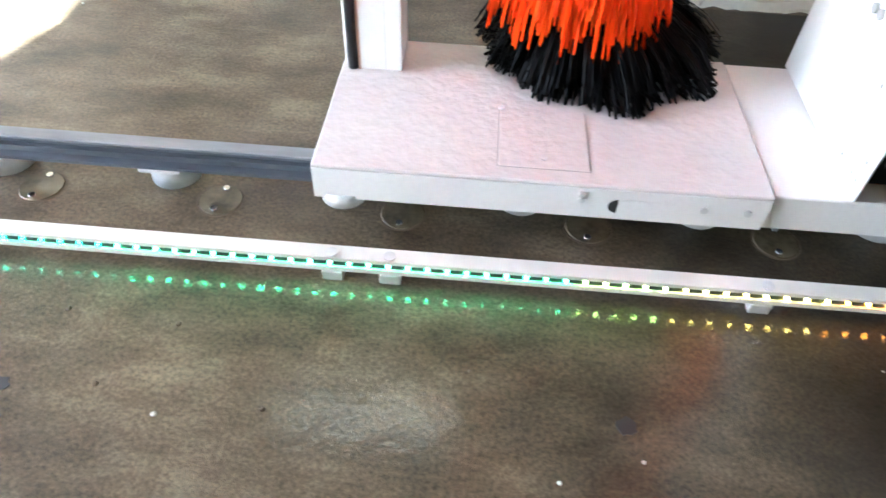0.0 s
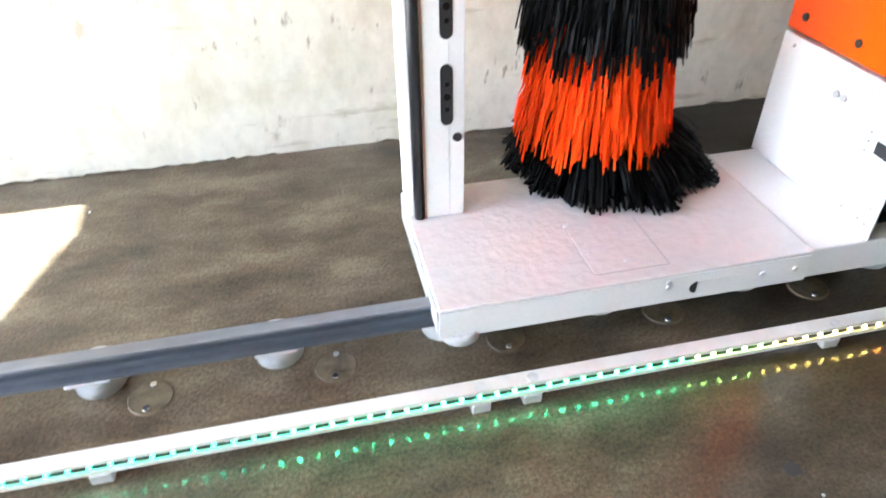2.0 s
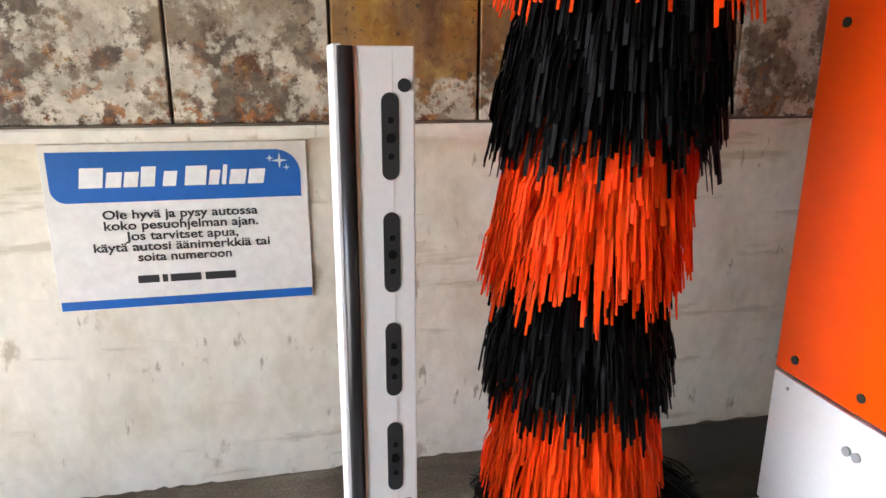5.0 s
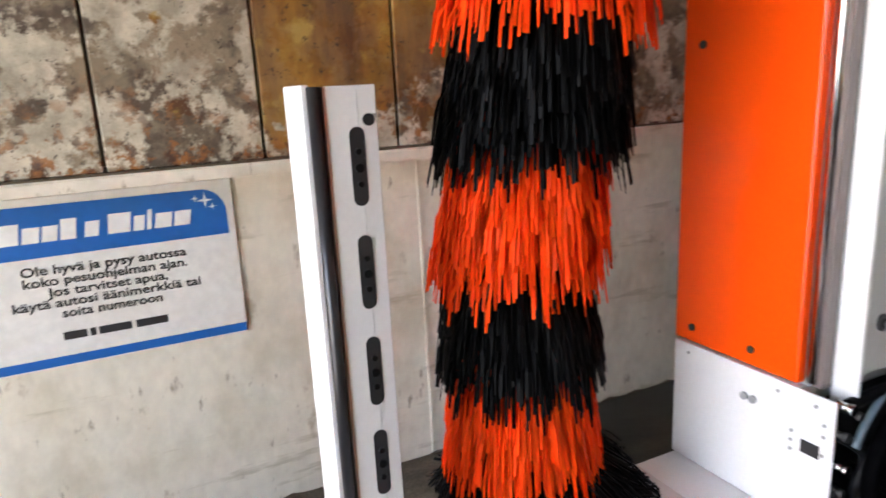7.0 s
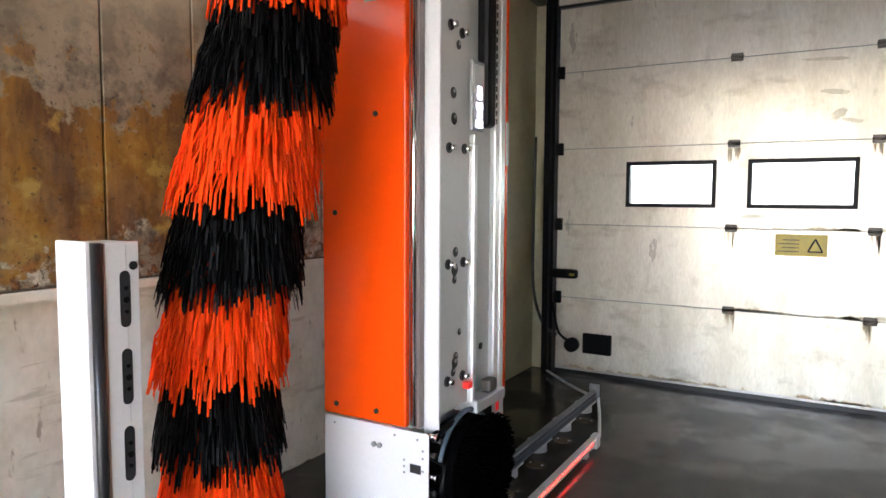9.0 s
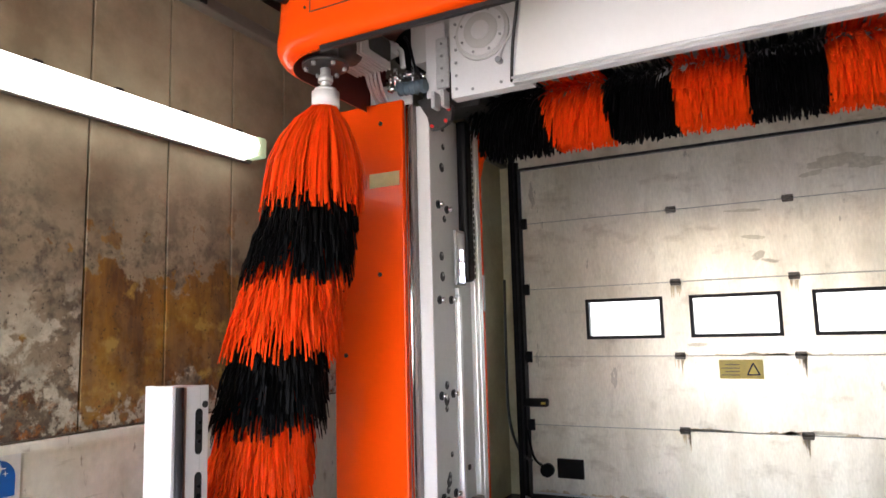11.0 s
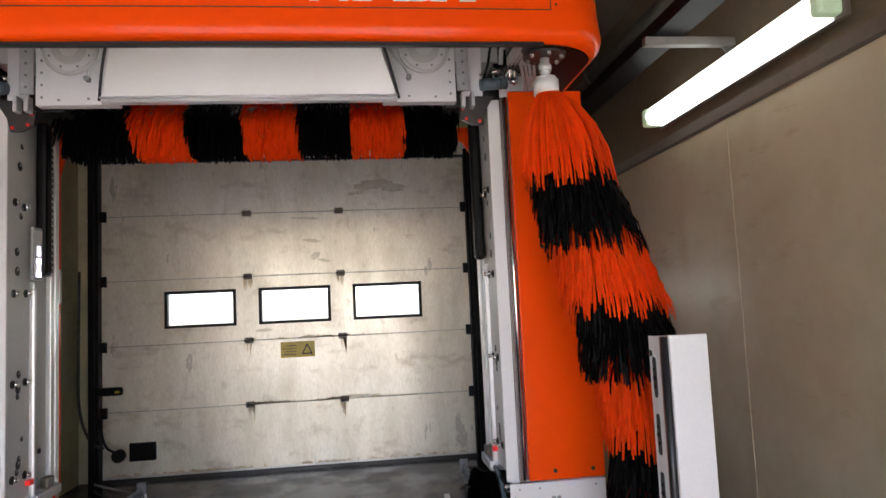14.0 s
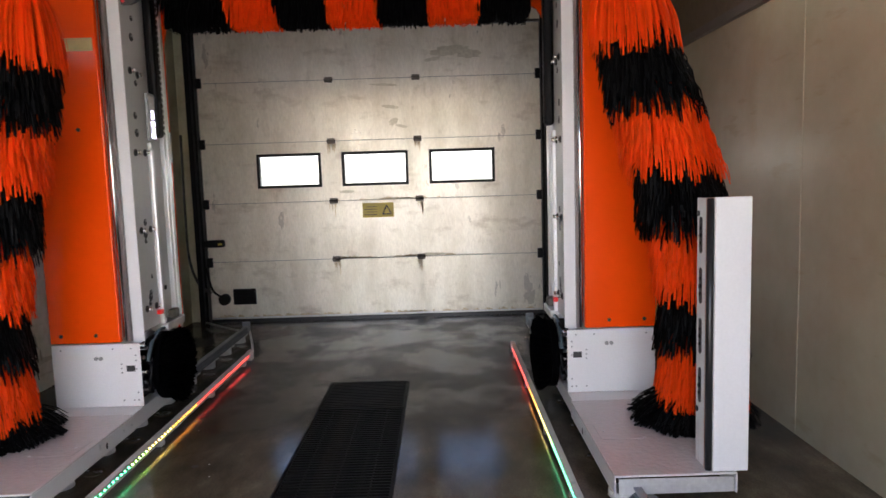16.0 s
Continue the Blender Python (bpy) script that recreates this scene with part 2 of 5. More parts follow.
ORANGE = mat("orange_gloss_panel", (0.97, 0.080, 0.0004), 0.32, grain=0.015, scale=15, coat=0.30, spec=0.07, spots=(0.90, 0.072, 0.0008), amount=0.4, spot_scale=1.5)
BRISTLE_O = mat("orange_bristle", (0.98, 0.086, 0.002), 0.5, spec=0.10, grain=0.10, scale=20, random_amount=0.16, island=True)
# thin plastic lets light through
_n, _l = BRISTLE_O.node_tree.nodes, BRISTLE_O.node_tree.links
_thin, _both = _n.new("ShaderNodeBsdfTranslucent"), _n.new("ShaderNodeMixShader")
_both.inputs[0].default_value = 0.35
_l.new(_n["Principled BSDF"].inputs["Base Color"].links[0].from_socket, _thin.inputs["Color"])
_l.new(_n["Principled BSDF"].outputs[0], _both.inputs[1]), _l.new(_thin.outputs[0], _both.inputs[2])
_l.new(_both.outputs[0], _n["Material Output"].inputs["Surface"])
BRISTLE_B = mat("black_bristle", (0.0020, 0.0020, 0.0024), 0.5, spec=0.065, grain=0.2, scale=20, random_amount=0.5, island=True)
BLACK = mat("black_plastic", (0.004, 0.004, 0.005), 0.45, spec=0.16, grain=0.15)
BRISTLE_DULL = mat("matt_black_bristle", (0.0012, 0.0012, 0.0015), 0.7, spec=0.015, grain=0.2, scale=20, random_amount=0.5, island=True)
# maroon holds the shade inside the cowl; also colours one cable
DARK_MAROON = mat("dark_maroon", (0.10, 0.016, 0.010), 0.5, spots=(0.05, 0.012, 0.010), amount=0.5)
BROWN_WALL = mat("dark_brown_upper_wall", (0.17, 0.135, 0.085), 0.6, spots=(0.09, 0.07, 0.045), amount=0.6, spot_scale=1.2, scale=18, grain=0.08)
ALU = mat("bright_aluminium_profile", (0.82, 0.83, 0.84), 0.28, 0.35, spots=(0.66, 0.67, 0.70), amount=0.5, spot_scale=5, stretch=(1, 1, 0.12), grain=0.04)
DARK_METAL = mat("dark_machine_metal", (0.055, 0.052, 0.05), 0.4, 0.4, spots=(0.10, 0.095, 0.09), amount=0.5, spot_scale=14)
RUBBER = mat("black_rubber", (0.018, 0.018, 0.02), 0.3, grain=0.15)
GALV = mat("galvanised_steel", (0.70, 0.71, 0.71), 0.33, 0.45, spots=(0.52, 0.53, 0.55), amount=0.6, spot_scale=12, grain=0.08)
RAIL = mat("weathered_galvanised_rail", (0.13, 0.15, 0.18), 0.42, 0.45, spots=(0.10, 0.11, 0.13), amount=0.6, spot_scale=9, stretch=(0.25, 1, 1), grain=0.12)
FLANGE = mat("worn_zinc_flange", (0.30, 0.325, 0.355), 0.40, 0.4, spots=(0.13, 0.14, 0.16), amount=0.7, spot_scale=7, stretch=(0.2, 1, 1), grain=0.12)
CHROME = mat("polished_steel", (0.78, 0.78, 0.78), 0.14, 1.0, grain=0.02)
DARK_STEEL = mat("dark_wet_grating", (0.006, 0.0056, 0.0052), 0.55, 0.0, spec=0.12, spots=(0.03, 0.024, 0.018), amount=0.6, spot_scale=7)
# the pit's deep shade is put into this near-black colour
PIT = mat("pit_dark", (0.012, 0.011, 0.010), 0.6, spec=0.1)
CAP = mat("stained_floor_cap", (0.15, 0.125, 0.08), 0.18, 0.0, coat=0.3, spots=(0.035, 0.03, 0.022), amount=0.9, spot_scale=18, bump=0.3)
FOOT = mat("grey_plastic_foot", (0.66, 0.68, 0.68), 0.4, spots=(0.36, 0.37, 0.36), amount=0.5, spot_scale=15)
STRIP = mat("white_plastic_profile", (0.72, 0.72, 0.68), 0.35, spots=(0.5, 0.48, 0.42), amount=0.5, spot_scale=10)
BLUE = mat("blue_print", (0.012, 0.12, 0.44), 0.35, spots=(0.03, 0.15, 0.42), amount=0.3)
SIGN_WHITE = mat("white_sign_board", (0.76, 0.75, 0.71), 0.35, spots=(0.6, 0.57, 0.5), amount=0.5, spot_scale=4)
# the lamps' green glow is tinted into the dark bed's colour
LAMP_BED = mat("green_glow_lamp_bed", (0.012, 0.022, 0.018), 0.4)
INK = mat("black_ink", (0.02, 0.02, 0.022), 0.5)
PRINT = mat("white_print", (0.82, 0.82, 0.80), 0.4)
YELLOW = mat("yellow_plate", (0.55, 0.42, 0.03), 0.4, spots=(0.35, 0.27, 0.05), amount=0.6, spot_scale=8)
TAPE = mat("buff_tape", (0.62, 0.48, 0.22), 0.5)
# emission also makes the red marks and the scrap glow, which are no lamps
RED = mat("glowing_red_plastic", (0.6, 0.02, 0.015), 0.35, emit=(1, 0.03, 0.02), strength=0.03)
BLUE_GREY = mat("blue_grey_bellows", (0.10, 0.14, 0.17), 0.45)
TUBE = mat("lit_diffuser", (0.9, 0.95, 0.88), 0.4, emit=(0.93, 1.0, 0.86), strength=0.45)
TUBE_END = mat("green_tinged_end_cap", (0.45, 0.55, 0.40), 0.3, emit=(0.6, 0.85, 0.45), strength=0.04)
DISPLAY = mat("lit_display", (0.5, 0.5, 0.7), 0.3, emit=(0.80, 0.78, 1.0), strength=0.9)
PIPE = mat("grey_brown_pipe", (0.115, 0.10, 0.08), 0.4, spots=(0.06, 0.05, 0.042), amount=0.5)
# unseen ground, its paleness chosen to bounce sunlight into the hall
PALE_YARD = mat("pale_yard", (0.42, 0.41, 0.385), 0.85, spots=(0.50, 0.485, 0.45), amount=0.6, spot_scale=0.7)
DIRT = mat("brown_dirt", (0.10, 0.075, 0.045), 0.8)
COPPER = mat("copper_edge", (0.5, 0.30, 0.22), 0.3, 0.7)
GLASS = bpy.data.materials.new("window_glass")
GLASS.use_nodes = True
_g = GLASS.node_tree.nodes["Principled BSDF"]
_g.inputs["Transmission Weight"].default_value, _g.inputs["Roughness"].default_value, _g.inputs["IOR"].default_value = 1.0, 0.25, 1.1


def led_mat(name, colour, strength):
    return mat(name, tuple(min(0.6, c * 0.5 + 0.05) for c in colour), 0.4, emit=colour, strength=strength)


LEDS = [led_mat("dim_green_led", (0.06, 1.0, 0.50), 1.4), led_mat("green_led", (0.08, 1.0, 0.38), 3.2), led_mat("lime_led", (0.55, 1.0, 0.2), 2.8),
        led_mat("yellow_led", (1.0, 0.72, 0.16), 2.6), led_mat("amber_led", (1.0, 0.36, 0.04), 2.0), led_mat("red_led", (1.0, 0.05, 0.03), 1.6)]


# ---- mesh helpers ----
def box(bm, x0, x1, y0, y1, z0, z1, bevel=0.0, seg=2):
    x0, x1, y0, y1, z0, z1 = min(x0, x1), max(x0, x1), min(y0, y1), max(y0, y1), min(z0, z1), max(z0, z1)
    v = [bm.verts.new((x, y, z)) for x in (x0, x1) for y in (y0, y1) for z in (z0, z1)]
    fs = [bm.faces.new([v[i] for i in q]) for q in ((0, 1, 3, 2), (4, 6, 7, 5), (0, 4, 5, 1), (2, 3, 7, 6), (0, 2, 6, 4), (1, 5, 7, 3))]
    if bevel:
        es = list({e for f in fs for e in f.edges})
        bmesh.ops.bevel(bm, geom=es, offset=bevel, segments=seg, affect="EDGES", profile=0.5)
    return bm


def rod(bm, p0, p1, r0, r1=None, n=16, caps=True):
    """A round bar from p0 to p1."""
    p0, p1 = Vector(p0), Vector(p1)
    r1 = r0 if r1 is None else r1
    a = (p1 - p0).normalized()
    u = a.orthogonal().normalized()
    w = a.cross(u)
    rings = []
    for p, r in ((p0, r0), (p1, r1)):
        rings.append([bm.verts.new(p + (u * math.cos(2 * math.pi * i / n) + w * math.sin(2 * math.pi * i / n)) * r) for i in range(n)])
    for i in range(n):
        f = bm.faces.new((rings[0][i], rings[0][(i + 1) % n], rings[1][(i + 1) % n], rings[1][i]))
        f.smooth = True
    if caps:
        bm.faces.new(rings[0][::-1]), bm.faces.new(rings[1])
    return bm


def hose(bm, pts, r, n=8):
    """A bent round line through points."""
    pts = [Vector(p) for p in pts]
    fine = []
    for i in range(len(pts) - 1):
        a, b = pts[max(i - 1, 0)], pts[min(i + 2, len(pts) - 1)]
        for k in range(6):
            t = k / 6
            p, q = pts[i], pts[i + 1]
            fine.append(0.5 * ((2 * p) + (q - a) * t + (2 * a - 5 * p + 4 * q - b) * t * t + (3 * p - a - 3 * q + b) * t ** 3))
    fine.append(pts[-1])
    rings = []
    u = (fine[1] - fine[0]).orthogonal().normalized()
    for i, p in enumerate(fine):
        d = (fine[min(i + 1, len(fine) - 1)] - fine[max(i - 1, 0)]).normalized()
        u = (u - d * u.dot(d)).normalized()
        w = d.cross(u)
        rings.append([bm.verts.new(p + (u * math.cos(2 * math.pi * k / n) + w * math.sin(2 * math.pi * k / n)) * r) for k in range(n)])
    for a, b in zip(rings, rings[1:]):
        for k in range(n):
            bm.faces.new((a[k], a[(k + 1) % n], b[(k + 1) % n], b[k])).smooth = True
    bm.faces.new(rings[0][::-1]), bm.faces.new(rings[-1])
    return bm


def prism(bm, outline, axis, a, b):
    """An outline of 2D points, drawn out along axis 'x', 'y' or 'z' from a to b."""
    def at(p, h):
        return {"x": (h, p[0], p[1]), "y": (p[0], h, p[1]), "z": (p[0], p[1], h)}[axis]
    lo, hi = [bm.verts.new(at(p, a)) for p in outline], [bm.verts.new(at(p, b)) for p in outline]
    k = len(outline)
    bm.faces.new(lo[::-1]), bm.faces.new(hi)
    for i in range(k):
        bm.faces.new((lo[i], lo[(i + 1) % k], hi[(i + 1) % k], hi[i]))
    return bm


def slot_outline(cx, cz, w, h, n=8):
    """A slot with round ends, upright."""
    r = w / 2
    pts = [(cx + r * math.cos(t), cz + h / 2 - r + r * math.sin(t)) for t in [math.pi * i / n for i in range(n + 1)]]
    return pts + [(cx + r * math.cos(t), cz - h / 2 + r + r * math.sin(t)) for t in [math.pi + math.pi * i / n for i in range(n + 1)]]


def mesh_of(name, bm, material):
    bmesh.ops.recalc_face_normals(bm, faces=bm.faces)
    me = bpy.data.meshes.new(name)
    bm.to_mesh(me)
    bm.free()
    me.materials.append(material)
    return me


def part(name, bm, material, parent, label=""):
    ob = new(name, mesh_of(name, bm, material))
    ob.parent = parent
    ob.matrix_parent_inverse = parent.matrix_world.inverted()
    return tagged(ob, label) if label else ob


def thing(name, at, label, category, group="", kind=""):
    ob = new(name)
    ob.empty_display_size = 0.1
    ob.location = at
    ob.matrix_world = Matrix.Translation(at)
    return tagged(ob, label, category, group, kind)


def solid(name, bm, material, label, category, group="", kind=""):
    return tagged(new(name, mesh_of(name, bm, material)), label, category, group, kind)


def B(*a, **k):
    return box(bmesh.new(), *a, **k)


def text_mesh(text, size, shear=0.0, outline=0.0, extrude=0.0006, align="LEFT", width=None, bold=0.0):
    """The built-in font as a mesh in the xy plane; outline: only the rim, as a round line of that radius."""
    cu = bpy.data.curves.new("writing", "FONT")
    cu.body, cu.size, cu.shear, cu.align_x = text, size, shear, align
    if outline:
        cu.fill_mode, cu.bevel_depth, cu.bevel_resolution, cu.offset = "NONE", outline, 1, bold
    else:
        cu.extrude, cu.offset = extrude, bold
    cu.resolution_u = 4
    ob = bpy.data.objects.new("writing", cu)
    scene.collection.objects.link(ob)
    dg = bpy.context.evaluated_depsgraph_get()
    me = bpy.data.meshes.new_from_object(ob.evaluated_get(dg))
    bpy.data.objects.remove(ob)
    if width:
        xs = [v.co.x for v in me.vertices]
        k = width / (max(xs) - min(xs))
        for v in me.vertices:
            v.co.x *= k
    return me


def write_on(name, me, material, parent, m, label=""):
    me.materials.clear()
    me.materials.append(material)
    ob = new(name, me)
    ob.parent = parent
    ob.matrix_parent_inverse = parent.matrix_world.inverted()
    ob.matrix_basis = m
    return tagged(ob, label) if label else ob


# ---- the plan, in metres ----
CY = -0.135                     # middle line of the wash portal
WALL_L, PANEL_L, WALL_R = 2.25, 2.005, -2.55
DOOR_X, BACK_X, CEIL = 3.925, -4.6, 3.45
DOOR_L, DOOR_R, DOOR_TOP = 1.78, -1.70, 2.97

# ---- structure ----
bm = bmesh.new()
GX0, GX1, GY0, GY1 = -2.6, 1.672, -0.405, 0.165
for a in ((BACK_X, 4.6, GY1, WALL_L + 0.2, -0.25, 0), (BACK_X, 4.6, WALL_R - 0.2, GY0, -0.25, 0), (BACK_X, GX0, GY0, GY1, -0.25, 0), (GX1, 4.6, GY0, GY1, -0.25, 0)):
    box(bm, *a)
bmesh.ops.remove_doubles(bm, verts=bm.verts, dist=1e-4)
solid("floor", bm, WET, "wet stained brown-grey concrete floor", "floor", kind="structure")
solid("drain_pit", B(GX0 - 0.05, GX1 + 0.05, GY0 - 0.05, GY1 + 0.05, -0.6, -0.55), PIT, "pit floor under the grating, its shade put into a near-black colour", "pit", kind="structure")
solid("ground", B(-60, BACK_X - 0.002, -60, 60, -0.3, -0.02), PALE_YARD, "unseen yard outside the open entrance, made pale to bounce sunlight in", "ground", kind="structure")
solid("ground", B(4.602, 60, -60, 60, -0.3, -0.02), PALE_YARD, "pale concrete yard behind the closed door", "ground", kind="structure")

wall_left = solid("wall_left", B(BACK_X, 4.6, WALL_L, WALL_L + 0.2, 0, CEIL + 0.1), LOWER_WALL, "off-white wall stained with brown grime", "wall", kind="structure")
solid("wall_right", B(BACK_X, 4.6, WALL_R - 0.2, WALL_R, 0, CEIL + 0.1), RIGHT_WALL, "smooth glossy beige wall of wide sheets", "wall", kind="structure")
solid("ceiling", B(BACK_X, 4.6, WALL_R, WALL_L, CEIL, CEIL + 0.15), CEILING, "dull brownish ceiling", "ceiling", kind="structure")
bm = bmesh.new()
box(bm, DOOR_X + 0.06, DOOR_X + 0.3, DOOR_L, WALL_L, 0, CEIL)
box(bm, DOOR_X + 0.06, DOOR_X + 0.3, WALL_R, DOOR_R, 0, CEIL)
box(bm, DOOR_X + 0.06, DOOR_X + 0.3, DOOR_R, DOOR_L, DOOR_TOP, CEIL)
solid("wall_end", bm, END_WALL, "olive-beige end wall round the sectional door", "wall", kind="structure")
# unseen wall: jamb and sloping lintel are set to shape the floor's sun patch
bm = bmesh.new()
box(bm, BACK_X - 0.25, BACK_X, 1.91, WALL_L + 0.2, 0, CEIL)
box(bm, BACK_X - 0.25, BACK_X, WALL_R - 0.2, -1.95, 0, CEIL)
prism(bm, [(1.91, CEIL), (1.91, 3.05), (1.72, 3.06), (1.2, 2.91), (0.6, 2.86), (-1.95, 2.86), (-1.95, CEIL)], "x", BACK_X - 0.25, BACK_X)
solid("wall_entrance", bm, END_WALL, "unseen end wall round the open entrance, its opening cut to shape the sun patch", "wall", kind="structure")

# upper cladding of the left wall: upright painted sheets, with a drip flashing under them
seams = [-0.69 + 0.382 * i for i in range(-10, 14)]
for a, b in zip(seams, seams[1:]):
    if b < 3.3 and a > BACK_X:
        part("panel", B(a + 0.004, b - 0.004, PANEL_L, PANEL_L + 0.03, 1.155, 3.05, bevel=0.003, seg=1), RUSTY, wall_left)
part("panel_backing", B(BACK_X, 3.12, PANEL_L + 0.022, WALL_L, 1.168, 3.1), DIRT, wall_left)
part("plaster_pier", B(3.125, 3.98, PANEL_L + 0.004, WALL_L, 0.0, 3.1), END_WALL, wall_left, "olive-beige stained plaster beside the door")
bm = bmesh.new()
prism(bm, [(PANEL_L - 0.012, 1.116), (PANEL_L - 0.004, 1.116), (PANEL_L + 0.03, 1.142), (PANEL_L + 0.24, 1.142), (PANEL_L + 0.24, 1.148), (PANEL_L - 0.006, 1.148), (PANEL_L - 0.012, 1.142)], "x", BACK_X, 3.12)
part("rust_edge", B(BACK_X, 3.12, PANEL_L - 0.006, PANEL_L + 0.03, 1.1485, 1.1545), DIRT, wall_left, "dark rusty edge under the sheets")
part("drip_flashing", bm, LOWER_WALL, wall_left, "narrow white flashing strip with rust on its upper edge")
for x in (-3.0, 0.235, 1.87, 3.45):
    part("seam_strip", B(x - 0.006, x + 0.006, WALL_L - 0.004, WALL_L + 0.01, 0.01, 1.12), LOWER_WALL, wall_left)
solid("wall_right_upper", B(BACK_X, DOOR_X + 0.059, WALL_R, WALL_R + 0.012, 2.44, CEIL), BROWN_WALL, "dark brown upper part of the beige wall", "wall", kind="structure")
solid("trim", prism(bmesh.new(), [(WALL_R, 2.375), (WALL_R + 0.02, 2.385), (WALL_R + 0.03, 2.438), (WALL_R, 2.438)], "x", BACK_X, DOOR_X + 0.059), PIPE, "brown ledge strip along the beige wall", "trim", kind="structure")
for x in (-2.9, -1.2, 0.49, 2.2):
    solid("trim", B(x - 0.012, x + 0.012, WALL_R - 0.01, WALL_R + 0.004, 0.0, 2.37, bevel=0.002, seg=1), RIGHT_WALL, "thin upright joint strip of the beige wall", "trim", kind="structure")


def dirt_line(x0, x1, y, s, seed):
    """A low ragged line of dirt where a wall meets the floor."""
    rng = random.Random(seed)
    top, x = [], x0
    while x < x1:
        top.append((x, 0.0015 + 0.011 * rng.random() ** 4))
        x += rng.uniform(0.012, 0.05)
    return prism(bmesh.new(), [(x1, 0.0005), (x0, 0.0005)] + top, "y", y, y - s * 0.003)


part("dirt_line", dirt_line(-4.0, 3.9, WALL_L, 1, 4), DIRT, wall_left, "ragged line of brown dirt along the foot")

# ---- sectional door ----
door = thing("door_1", (DOOR_X, 0, 0), "closed grey aluminium sectional door with three windows", "door", kind="structure")
joints = [0.03, 0.637, 1.241, 1.852, 2.466, 2.975]
WINS = [(1.215, 0.556), (0.345, -0.338), (-0.552, -1.226)]
WZ0, WZ1 = 1.388, 1.738
for i, (a, b) in enumerate(zip(joints, joints[1:])):
    bm = bmesh.new()
    if i == 2:
        ys = [DOOR_L] + [v for w in WINS for v in w] + [DOOR_R]
        box(bm, DOOR_X, DOOR_X + 0.045, DOOR_R, DOOR_L, a + 0.003, WZ0 + 0.02)
        box(bm, DOOR_X, DOOR_X + 0.045, DOOR_R, DOOR_L, WZ1 - 0.02, b - 0.003)
        for k in range(0, len(ys), 2):
            box(bm, DOOR_X, DOOR_X + 0.045, ys[k] - (0.02 if k else 0) + (0.04 if k else 0), ys[k + 1] - 0.02, WZ0 + 0.02, WZ1 - 0.02)
    else:
        box(bm, DOOR_X, DOOR_X + 0.045, DOOR_R, DOOR_L, a + 0.003, b - 0.003, bevel=0.004)
    for v in bm.verts:                      # the two lowest sections lean back a little
        v.co.x += (v.co.z - a) * (0.022, 0.012, 0.0, 0.0, 0.0)[i]
    part("panel", bm, DOOR_METAL, door)
for z in joints[1:-1]:
    part("joint", B(DOOR_X + 0.005, DOOR_X + 0.04, DOOR_R, DOOR_L, z - 0.0028, z + 0.0028), GREY_DARK, door)
for a, b in WINS:
    bm = bmesh.new()
    for q in ((a, a - 0.028, WZ0, WZ1), (b + 0.028, b, WZ0, WZ1), (a - 0.028, b + 0.028, WZ0, WZ0 + 0.028), (a - 0.028, b + 0.028, WZ1 - 0.028, WZ1)):
        box(bm, DOOR_X - 0.014, DOOR_X + 0.055, q[0], q[1], q[2], q[3])
    w = part("window", bm, BLACK, door, "black window frame")
    p = part("pane", B(DOOR_X + 0.02, DOOR_X + 0.026, a - 0.026, b + 0.026, WZ0 + 0.026, WZ1 - 0.026), GLASS, w, "milky bright window pane")
    p.visible_shadow = False
for z in joints[1:-1]:
    for y in (0.443, -0.442):
        bm = box(bmesh.new(), DOOR_X - 0.012, DOOR_X, y - 0.04, y + 0.04, z - 0.028, z + 0.028, bevel=0.004)
        rod(bm, (DOOR_X - 0.016, y - 0.042, z), (DOOR_X - 0.016, y + 0.042, z), 0.011, n=10)
        part("hinge", bm, PIPE, door, "dark dirty hinge")
    for y, s in ((DOOR_L, 1), (DOOR_R, -1)):
        bm = box(bmesh.new(), DOOR_X - 0.03, DOOR_X, y - 0.05, y + 0.05, z - 0.05, z + 0.05, bevel=0.006)
        rod(bm, (DOOR_X - 0.02, y, z), (DOOR_X - 0.02, y + s * 0.07, z), 0.022, n=12)
        part("roller_bracket", bm, BLACK, door)
rng = random.Random(8)
STAIN = mat("rusty_stain", (0.60, 0.51, 0.34), 0.5, grain=0.2, scale=60)
for y in (0.443, -0.442):
    for z in joints[1:4]:
        for k in range(5):
            w, h, o = rng.uniform(0.004, 0.012), rng.uniform(0.04, 0.16), rng.uniform(-0.045, 0.045)
            part("stain", prism(bmesh.new(), [(y + o - w, z - 0.03), (y + o + w, z - 0.03), (y + o + w * 0.5, z - 0.03 - h * 0.7), (y + o, z - 0.03 - h), (y + o - w * 0.6, z - 0.03 - h * 0.6)], "x", DOOR_X - 0.0012, DOOR_X - 0.0002), STAIN, door)
for k in range(26):
    y, w = rng.uniform(-0.75, 0.45), rng.uniform(0.02, 0.09)
    z = joints[1] + (0.004 if k % 3 else 0.605)
    part("stain", prism(bmesh.new(), [(y - w, z), (y + w, z), (y + w * 0.6, z + rng.uniform(0.004, 0.02)), (y - w * 0.3, z + rng.uniform(0.006, 0.03))], "x", DOOR_X - 0.0012, DOOR_X - 0.0002), STAIN, door)
for k in range(60):
    y, w = rng.uniform(DOOR_R + 0.1, DOOR_L - 0.1), rng.uniform(0.01, 0.06)
    part("stain", prism(bmesh.new(), [(y - w, 0.053), (y + w, 0.053), (y + w * 0.5, 0.055 + rng.uniform(0.004, 0.03)), (y - w * 0.4, 0.055 + rng.uniform(0.002, 0.02))], "x", DOOR_X - 0.0012, DOOR_X - 0.0002), STAIN, door)
